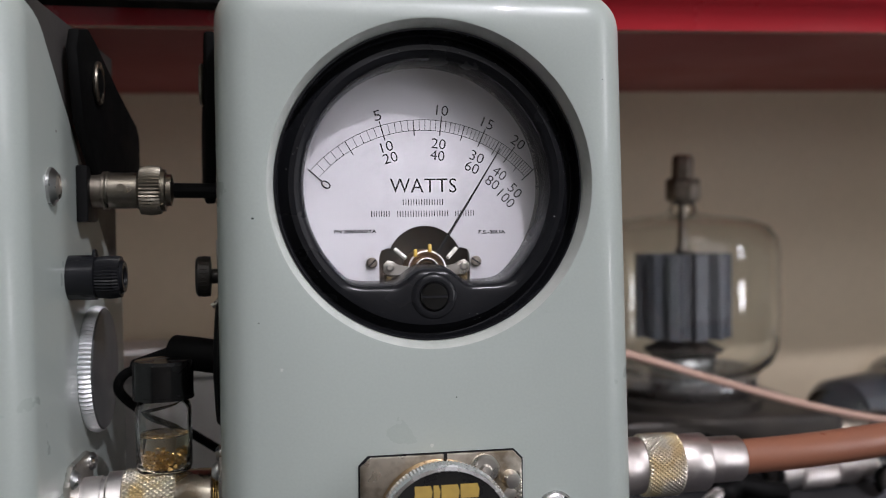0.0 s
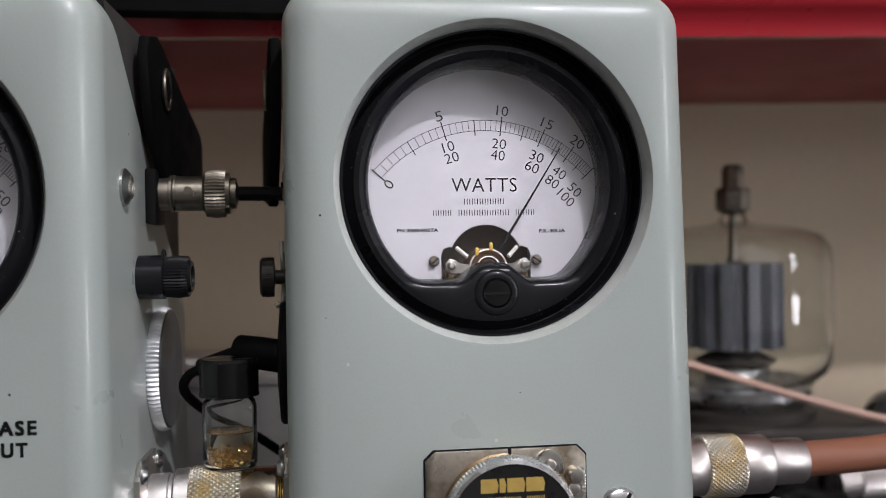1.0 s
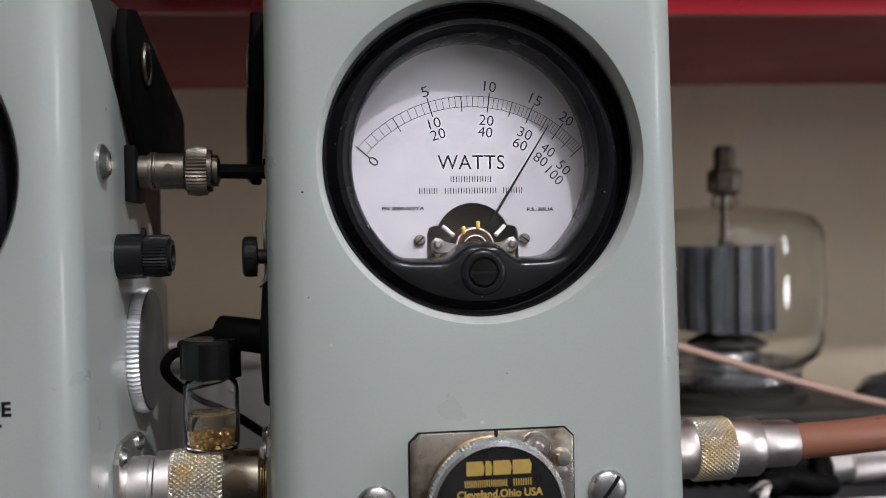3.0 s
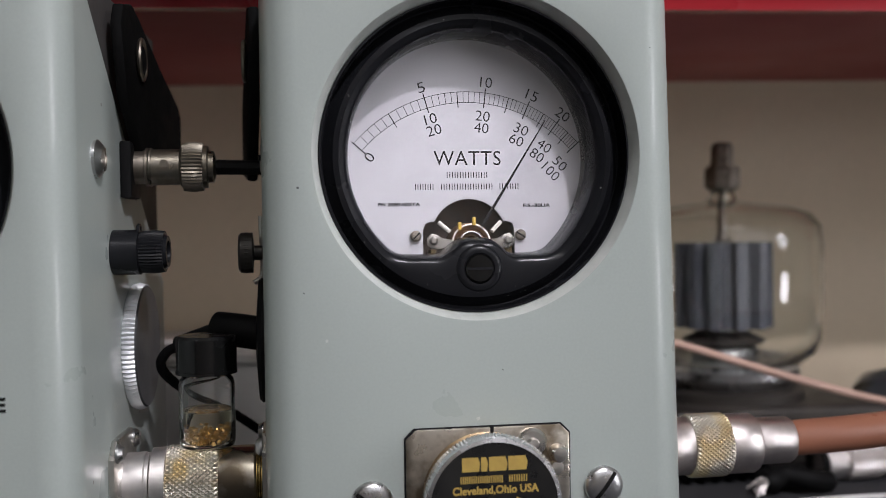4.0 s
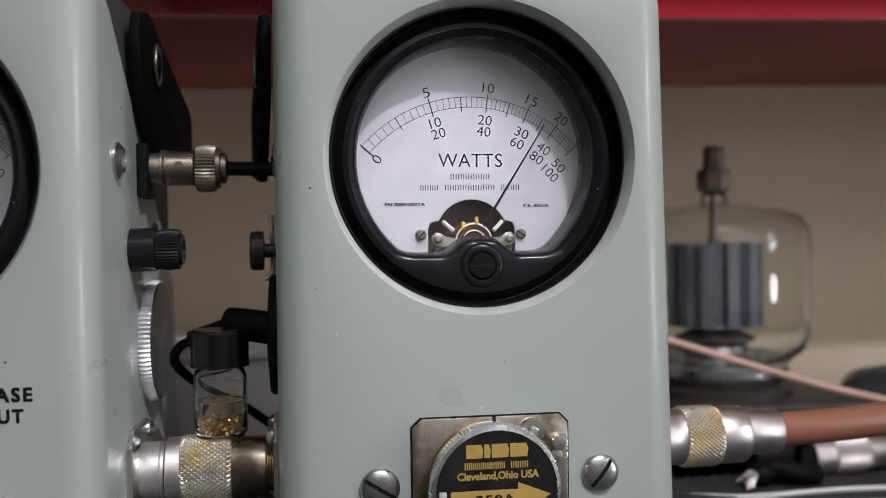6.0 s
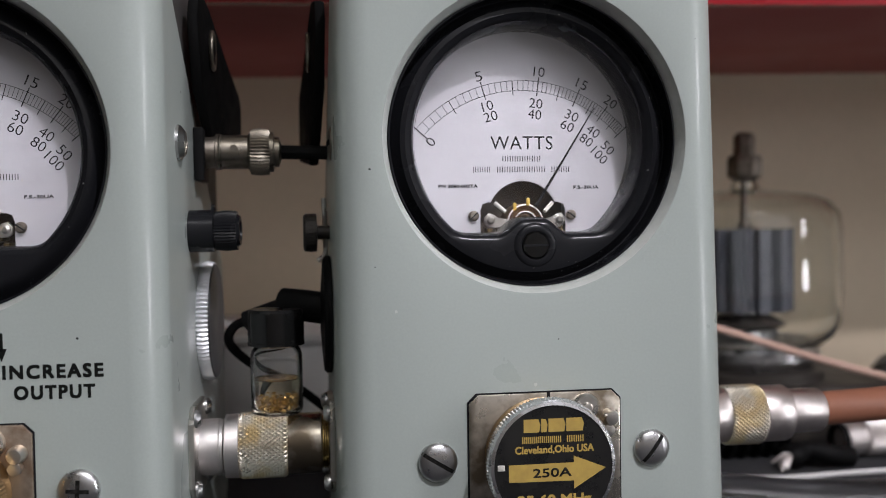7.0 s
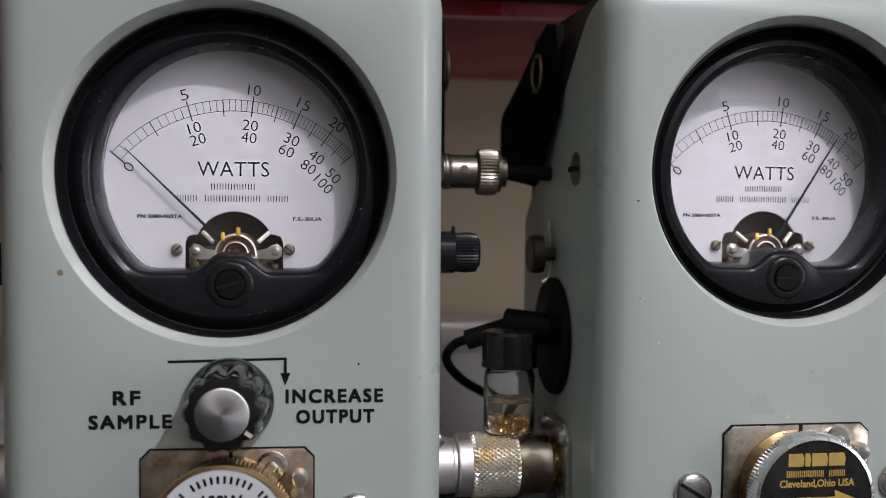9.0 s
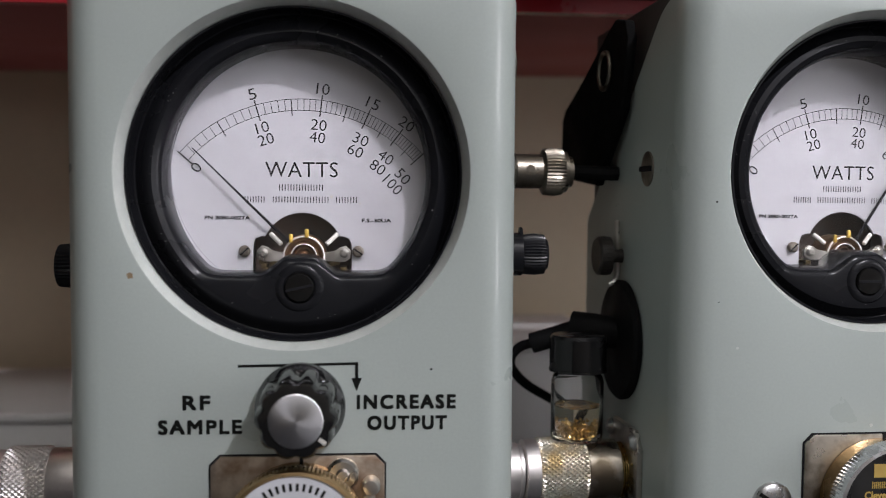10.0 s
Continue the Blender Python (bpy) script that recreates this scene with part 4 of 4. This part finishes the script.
for k in range(3):
    x = -0.0548 + 0.0006 * k
    lathe(b, [(0.0068, x), (0.0075, x + 0.0002), (0.0075, x + 0.0004), (0.0068, x + 0.0006)], "x", (0, ay, az), 48)
part("thread", b, BRASS, ad, "bright brass thread")

# vial on the coupling
vx, vy, vz = -0.0669, 0.0340, 0.0497
vial = thing("specimen_vial", (vx, vy, vz), "small glass vial of gold flakes in liquid with a black cap", "vial")
vg = part("glass", lathe(B(), [(0, 0.0), (0.0058, 0.0), (0.0068, 0.0006), (0.0071, 0.0018), (0.0071, 0.0165), (0.0066, 0.0180), (0.0060, 0.0186), (0.0060, 0.0205), (0.0052, 0.0205), (0.0052, 0.0186), (0.0063, 0.0165),
                                 (0.0063, 0.0022), (0.0056, 0.0012), (0, 0.0012)], "z", (0, 0, 0), 48), GLASS, vial, "clear glass vial")
vg.visible_shadow = False
lq = part("liquid", lathe(B(), [(0, 0.0014), (0.0056, 0.0014), (0.00622, 0.0023), (0.00622, 0.0100), (0.0060, 0.0097), (0, 0.0096)], "z", (0, 0, 0), 40), LIQUID, vial, "pale amber liquid")
lq.visible_shadow = False
fk = B()
for i in range(420):
    a, r, h = random.uniform(0, TAU), 0.0058 * math.sqrt(random.random()), 0.0018 + 0.0038 * random.random() ** 1.2
    c = Vector((r * math.cos(a), r * math.sin(a), h))
    mt = Euler((random.uniform(0, 6), random.uniform(0, 6), random.uniform(0, 6))).to_matrix()
    s = random.uniform(0.00025, 0.00062)
    fk.faces.new([fk.verts.new(c + mt @ Vector(q) * s) for q in ((-1, -0.7, 0.1), (0.8, -0.9, 0), (1, 0.6, -0.1), (-0.5, 0.9, 0.05))])
tagged(part("gold_flakes", fk, FLAKE, vial, "heap of gold flakes"), kind="stuff")
cp = B()
knurl(cp, 0.0077, 0.0192, 0.0282, "z", (0, 0, 0), 60, 2, 0.00006, True)
lathe(cp, [(0.0076, 0.0282), (0.0070, 0.0290), (0, 0.0291)], "z", (0, 0, 0), 48)
lathe(cp, [(0.0078, 0.0192), (0.0078, 0.0199), (0.0074, 0.0202)], "z", (0, 0, 0), 48)
part("cap", cp, BLACK_GLOSS, vial, "black ribbed screw cap")

# plug in the side of the black-element meter
pl = thing("angled_plug", (0, 0, 0), "black moulded plug with a round flange and its cable", "plug")
b = B()
lathe(b, [(0.0168, -0.0000), (0.0168, -0.0012), (0.0160, -0.0020), (0.0060, -0.0028), (0, -0.0028)], "x", (XL - 0.0003, 0.0430, 0.0760), 56)
part("flange", b, RUBBER, pl, "round black rubber flange")
b = B()
pipe(b, [(XL - 0.001, 0.0430, 0.0775), (-0.0585, 0.0440, 0.0785), (-0.0650, 0.0475, 0.0790)], 0.0046, 16, 6)
pipe(b, [(-0.0640, 0.0470, 0.0782), (-0.0720, 0.0500, 0.0752), (-0.0758, 0.0515, 0.0738)], 0.0030, 14, 6)
part("body", b, RUBBER, pl)
b = B()
pipe(b, [(-0.0750, 0.051, 0.0742), (-0.0790, 0.0530, 0.0725), (-0.0812, 0.0550, 0.0690), (-0.0800, 0.0580, 0.0650), (-0.0745, 0.0620, 0.0595), (-0.0650, 0.0670, 0.0535), (-0.0570, 0.0720, 0.0470), (-0.0490, 0.0860, 0.0370), (-0.040, 0.095, 0.02), (-0.03, 0.11, 0.0022), (0.0, 0.14, 0.0020)], 0.0014, 10)
part("cable", b, RUBBER, pl)

# bayonet connector on the side of the white-element meter
bn = thing("bayonet_connector", (0, 0, 0), "nickel bayonet coaxial plug with a black cable", "coaxial connector")
bx, by, bz = -0.0904, 0.0510, 0.1232
b = B()
slab(b, [(by - 0.0075, bz - 0.0085), (by + 0.0075, bz - 0.0085), (by + 0.0075, bz + 0.0065), (by - 0.0075, bz + 0.0065)], "yz", bx + 0.0012, bx + 0.0042, 0.0005)
# mount coloured black to carry the shade of the gap
part("mount", b, RUBBER, bn)
b = B()
lathe(b, [(0.0062, 0.0016), (0.0062, 0.0032), (0.0046, 0.0036), (0.0046, 0.0068), (0.0052, 0.0070), (0.0052, 0.0076), (0.0040, 0.0078)], "x", (bx, by, bz), 40)
part("jack", b, DULL, bn, "tarnished jack thread")
b = B()
lathe(b, [(0.0044, 0.0072), (0.0049, 0.0074), (0.0049, 0.0160), (0.0056, 0.0164), (0.0062, 0.0170)], "x", (bx, by, bz), 40)
ring(b, (bx + 0.0082, by, bz), "x", 0.0048, 0.0005)
lathe(b, [(0.0011, -0.0052), (0.0011, -0.0046), (0, -0.0046)], "y", (bx + 0.0122, by, bz + 0.0007), 16)
part("sleeve", b, SHADED_NICKEL, bn, "bright nickel bayonet sleeve")
part("grip_ring", knurl(B(), 0.0069, 0.0168, 0.0222, "x", (bx, by, bz), 42, 2, 0.00035, True), SHADED_NICKEL, bn, "ribbed nickel ring")
b = B()
lathe(b, [(0.0058, 0.0222), (0.0058, 0.0234), (0.0044, 0.0236), (0.0044, 0.0250), (0.0036, 0.0252), (0.0022, 0.0256)], "x", (bx, by, bz), 36)
part("clamp_nut", b, SHADED_NICKEL, bn)
part("cable", pipe(B(), [(bx + 0.024, by, bz), (-0.0600, 0.0511, 0.1231), (XL - 0.0002, 0.0511, 0.1230)], 0.0021, 10), RUBBER, bn, "thin black cable")

# ---- connectors at the outer sides ----
rn = thing("coaxial_plug", (0, 0, 0), "silver coaxial plug with gilt knurling on a brown cable", "coaxial connector")
cy, cz = 0.0370, 0.0428
b = B()
for k in range(4):
    x = 0.0510 + 0.0010 * k
    lathe(b, [(0.0066, x), (0.0073, x + 0.0003), (0.0073, x + 0.0007), (0.0066, x + 0.0010)], "x", (0, cy, cz), 48)
part("thread", b, BRASS, rn, "bright brass thread")
b = B()
lathe(b, [(0.0074, 0.0552), (0.0084, 0.0554), (0.0085, 0.0606), (0.0081, 0.0612), (0.0081, 0.0648)], "x", (0, cy, cz), 64)
part("collar", b, WORN_SILVER, rn)
part("knurled_nut", knurl(B(), 0.0090, 0.0648, 0.0760, "x", (0, cy, cz), 48, 16, 0.0004), KNURL_GOLD, rn, "worn gilt diamond knurling")
b = B()
lathe(b, [(0.0083, 0.0760), (0.0084, 0.0764), (0.0084, 0.0840), (0.0080, 0.0847)], "x", (0, cy, cz), 64)
part("body", b, WORN_SILVER, rn)
b = B()
lathe(b, [(0.0067, 0.0844), (0.0066, 0.0954), (0.0062, 0.0960), (0.0052, 0.0960)], "x", (0, cy, cz + 0.0004), 64)
part("ferrule", b, WORN_SILVER, rn)
part("cable", pipe(B(), [(0.0945, cy, cz + 0.0006), (0.1150, cy + 0.0005, cz + 0.0012), (0.1400, cy + 0.003, cz + 0.0022), (0.180, cy + 0.010, cz + 0.0038), (0.26, cy + 0.04, 0.045), (0.40, 0.10, 0.02), (0.60, 0.15, 0.0054), (0.9, 0.15, 0.0054)], 0.0051, 24), BROWN_JACKET, rn, "brown coaxial cable")

ln = thing("coaxial_plug", (0, 0, 0), "silver coaxial plug with worn knurling on the outer side", "coaxial connector")
lx, ly, lz = L0.x - 0.0512, 0.0370, 0.0412
b = B()
lathe(b, [(0.0068, -0.0018), (0.0075, -0.0022), (0.0075, -0.0045), (0.0068, -0.0048), (0.0082, -0.0052), (0.0083, -0.0120), (0.0080, -0.0125)], "x", (lx, ly, lz), 64)
part("sleeve", b, SILVER, ln)
part("knurled_nut", knurl(B(), 0.0089, -0.0125, -0.0235, "x", (lx, ly, lz), 40, 14, 0.0006), SILVER, ln)
b = B()
lathe(b, [(0.0080, -0.0235), (0.0080, -0.0330), (0.0062, -0.0336), (0.0062, -0.0440), (0.0048, -0.0445)], "x", (lx, ly, lz), 64)
part("body", b, SILVER, ln)
part("cable", pipe(B(), [(lx - 0.043, ly, lz), (lx - 0.07, ly + 0.002, lz - 0.003), (lx - 0.12, ly + 0.02, 0.02), (lx - 0.2, ly + 0.05, 0.0052), (lx - 0.4, ly + 0.06, 0.0052)], 0.0048, 16), BROWN_JACKET, ln, "brown coaxial cable")

# ---- the back of the bench ----
for cx0, cx1, top, lb in ((-0.185, -0.012, 0.0535, "low white cardboard carton lying behind the meters"), (-0.370, -0.195, 0.0280, "flat white cardboard carton lying beside the meters")):
    card_box = thing("carton", (0, 0, 0), lb, "carton", "cartons")
    part("body", box(B(), cx0 + 0.002, cx1 - 0.002, 0.162, 0.258, 0.0, top, 0.001), WHITE_CARD, card_box)
    part("lid", box(B(), cx0, cx1, 0.160, 0.260, top, top + 0.0040, 0.0012), WHITE_CARD, card_box)

tx, ty = 0.1555, 0.2050
ped = thing("tube_chassis", (0, 0, 0), "dark metal chassis box under the glass tube", "chassis")
part("body", box(B(), 0.098, 0.215, 0.165, 0.262, 0.0, 0.026, 0.003, 3), DARK_JUNK, ped)
part("socket", lathe(B(), [(0.036, 0.026), (0.036, 0.030), (0.030, 0.032), (0.0, 0.032)], "z", (tx, ty, 0), 48), DARK_JUNK, ped)

tb = thing("transmitting_tube", (tx, ty, 0), "large clear glass transmitting tube with a brass top cap", "vacuum tube")
prof = [(0.026, 0.0400), (0.036, 0.0425), (0.0415, 0.0475), (0.0440, 0.0540), (0.0447, 0.0700), (0.0447, 0.0970), (0.0435, 0.1050), (0.0395, 0.1105), (0.0300, 0.1138), (0.0150, 0.1155), (0.0070, 0.1170), (0.0055, 0.1215)]
inner = [(max(r - 0.0016, 0.002), h - (0.0012 if h > 0.1 else -0.0014 if h < 0.05 else 0)) for r, h in prof]
gl = part("envelope", lathe(B(), prof + inner[::-1], "z", (0, 0, 0), 72), TUBE_GLASS, tb, "clear glass envelope")
gl.visible_shadow = False
part("base", lathe(B(), [(0.0, 0.032), (0.030, 0.032), (0.034, 0.036), (0.034, 0.0395), (0.026, 0.0405), (0.0, 0.0405)], "z", (0, 0, 0), 48), STEEL, tb, "bright metal base ring")
part("screen", lathe(B(), [(0.0, 0.0500), (0.018, 0.0500), (0.019, 0.0510), (0.012, 0.0550), (0.0, 0.0555)], "z", (0, 0, 0), 40), DARK_JUNK, tb)
part("base_ring", lathe(B(), [(0.0, 0.0430), (0.0150, 0.0430), (0.0155, 0.0440), (0.0155, 0.0475), (0.0140, 0.0488), (0.0, 0.0488)], "z", (0, 0, 0), 48), STEEL, tb, "bright metal ring")
an = B()
n = 24
lo = []
for h in (0.0575, 0.0975):
    lo.append([])
    for i in range(n * 4):
        r = 0.0225 if (i // 4) % 2 else 0.0175
        a = TAU * i / (n * 4) + 0.1
        lo[-1].append(an.verts.new((r * math.cos(a), r * math.sin(a), h)))
for i in range(n * 4):
    an.faces.new((lo[0][i], lo[0][(i + 1) % (n * 4)], lo[1][(i + 1) % (n * 4)], lo[1][i]))
an.faces.new(lo[0])
an.faces.new(lo[1])
part("anode", an, GRAPHITE, tb, "finned grey graphite anode")
part("support_rod", lathe(B(), [(0.0025, 0.0975), (0.0040, 0.0985), (0.0022, 0.1020), (0.0018, 0.1220)], "z", (0, 0, 0), 20), DULL, tb)
part("pillar", lathe(B(), [(0.006, 0.0520), (0.0050, 0.0575)], "z", (0, 0, 0), 20), STEEL, tb)
cp = B()
lathe(cp, [(0.0040, 0.1205), (0.0080, 0.1225), (0.0086, 0.1240), (0.0086, 0.1315), (0.0075, 0.1330)], "z", (0, 0, 0), 8)
lathe(cp, [(0.0054, 0.1325), (0.0054, 0.1420), (0.0042, 0.1440), (0.0, 0.1443)], "z", (0, 0, 0), 8)
part("top_cap", cp, DULL, tb, "dull brass top cap")


def loose_tube(at, angle, length, r, label):
    """A small glass valve lying on its side, with a dark base."""
    t = thing("vacuum_tube", at, label, "vacuum tube", "loose tubes")
    t.rotation_euler = (0, 0, radians(angle))
    g = part("envelope", lathe(B(), [(0.0, -length / 2), (r * 0.35, -length / 2 + 0.001), (r * 0.75, -length * 0.45), (r, -length * 0.36), (r, length * 0.25), (r * 0.8, length * 0.28)], "x", (0, 0, 0), 32), TUBE_GLASS, t)
    g.visible_shadow = False
    part("base", lathe(B(), [(r * 0.9, length * 0.24), (r * 0.96, length * 0.26), (r * 0.96, length * 0.48), (r * 0.8, length * 0.5), (0, length * 0.5)], "x", (0, 0, 0), 32), DULL, t, "tarnished metal base")
    part("plate", lathe(B(), [(0, -length * 0.25), (r * 0.55, -length * 0.25), (r * 0.55, length * 0.2), (0, length * 0.2)], "x", (0, 0, 0), 16), GRAPHITE, t)
    for a in range(5):
        p = lathe(B(), [(0.0008, length * 0.5), (0.0008, length * 0.56), (0, length * 0.565)], "x", (0, r * 0.55 * math.cos(TAU * a / 5), r * 0.55 * math.sin(TAU * a / 5)), 10)
        part("pin", p, SILVER, t)
    return t


loose_tube((0.262, 0.215, 0.0172), 25, 0.085, 0.017, "small glass vacuum tube lying on the mat")
loose_tube((0.325, 0.190, 0.0152), -35, 0.080, 0.015, "small glass vacuum tube lying on the mat")
loose_tube((0.245, 0.170, 0.0122), 160, 0.060, 0.012, "small glass vacuum tube lying on the mat")
coil = thing("wire_coil", (0.285, 0.205, 0.034), "coil of dark wire lying on the small tubes", "wire coil")
cb = B()
for k in range(4):
    ring(cb, (0, 0, 0.0022 * k), "z", 0.015 + 0.0008 * (k % 2), 0.0012, 36, 6)
part("turns", cb, GREY_JACKET, coil)
part("clip", box(B(), 0.012, 0.020, -0.004, 0.004, -0.002, 0.010, 0.001), SILVER, coil)

dark = thing("rubber_boot", (0.128, 0.150, 0.0), "black ribbed rubber boot lying on the mat", "rubber boot")
bb = B()
for k in range(6):
    lathe(bb, [(0.008, 0.006 * k - 0.018), (0.0115, 0.006 * k - 0.016), (0.0115, 0.006 * k - 0.0145), (0.008, 0.006 * k - 0.0125)], "x", (0, 0, 0.0116), 28)
part("ribs", bb, RUBBER, dark)


def loose_connector(at, angle, label):
    """A silver coaxial connector lying on the mat."""
    c = thing("coaxial_connector", at, label, "coaxial connector", "loose connectors")
    c.rotation_euler = (0, 0, radians(angle))
    part("sleeve", lathe(B(), [(0.0060, 0.0), (0.0072, 0.0005), (0.0072, 0.0075), (0.0064, 0.0082), (0.0064, 0.0100), (0.0074, 0.0104)], "x", (0, 0, 0), 40), SILVER, c)
    part("knurled_nut", knurl(B(), 0.0077, 0.0104, 0.0270, "x", (0, 0, 0), 40, 14, 0.0004), SILVER, c)
    part("body", lathe(B(), [(0.0066, 0.0270), (0.0067, 0.0370), (0.0050, 0.0376), (0.0050, 0.0480), (0.0036, 0.0485)], "x", (0, 0, 0), 40), SILVER, c)
    part("bore", lathe(B(), [(0.0, 0.0003), (0.0058, 0.0003), (0.0058, -0.0016), (0.0070, -0.0018), (0.0070, 0.0002)], "x", (0, 0, 0), 32), RUBBER, c)
    return c


loose_connector((0.1660, 0.1400, 0.0077), 4, "silver knurled coaxial connector lying on the mat")
loose_connector((0.2050, 0.1180, 0.0077), 24, "silver knurled coaxial connector lying on the mat")

wire = thing("thin_coax", (0, 0, 0), "thin tan coaxial cable sagging across the bench", "cable")
part("jacket", pipe(B(), [(-0.02, 0.120, 0.002), (0.0, 0.130, 0.030), (0.03, 0.140, 0.066), (0.065, 0.142, 0.0690), (0.104, 0.142, 0.0590), (0.150, 0.142, 0.0445), (0.193, 0.142, 0.0325), (0.240, 0.140, 0.0230), (0.32, 0.13, 0.008), (0.42, 0.12, 0.0017)], 0.0016, 10), PINK_JACKET, wire)
hook = thing("black_lead", (0, 0, 0), "black insulated lead bent over the bench mat", "cable")
part("jacket", pipe(B(), [(0.190, 0.110, 0.0018), (0.199, 0.112, 0.006), (0.2035, 0.115, 0.020), (0.2050, 0.1165, 0.0245), (0.2090, 0.118, 0.0235), (0.222, 0.122, 0.014), (0.25, 0.13, 0.0022), (0.32, 0.12, 0.0018)], 0.0017, 10), GREY_JACKET, hook)
clear = thing("plastic_tube", (0, 0, 0), "clear soft plastic tubing lying on the mat", "tubing")
tg = part("hose", pipe(B(), [(0.040, 0.118, 0.0045), (0.085, 0.098, 0.0045), (0.130, 0.078, 0.0045), (0.20, 0.070, 0.0045), (0.30, 0.05, 0.0045)], 0.0044, 16), FROST, clear)
thread = thing("white_cord", (0, 0, 0), "thin white cord lying on the mat", "cord")
part("strand", pipe(B(), [(0.104, 0.118, 0.0010), (0.125, 0.112, 0.0010), (0.17, 0.114, 0.0010), (0.23, 0.108, 0.0010)], 0.0010, 8), WHITE_CARD, thread)

loose_tube((0.300, 0.244, 0.0172), 60, 0.085, 0.017, "small glass vacuum tube lying on the mat")
loose_tube((0.372, 0.215, 0.0152), 10, 0.080, 0.015, "small glass vacuum tube lying on the mat")
lead = thing("braided_lead", (0, 0, 0), "black tangled lead with a frayed silver braid end", "cable")
lb = B()
pipe(lb, [(0.162, 0.126, 0.0042), (0.152, 0.124, 0.0060), (0.144, 0.128, 0.0070), (0.137, 0.126, 0.0050), (0.140, 0.136, 0.0040), (0.150, 0.136, 0.0050), (0.158, 0.140, 0.0040)], 0.0040, 12)
part("jacket", lb, RUBBER, lead, "soft black jacket")
rnd = random.Random(9)
br = B()
for k in range(14):
    q = Vector((0.137, 0.125, 0.0058))
    e = q + Vector((-rnd.uniform(0.004, 0.010), -rnd.uniform(-0.002, 0.006), rnd.uniform(-0.0052, 0.002)))
    pipe(br, [q, (q + e) / 2 + Vector((0, 0, rnd.uniform(0, 0.002))), e], 0.00045, 6, 4)
part("braid", br, SILVER, lead, "frayed silver braid")
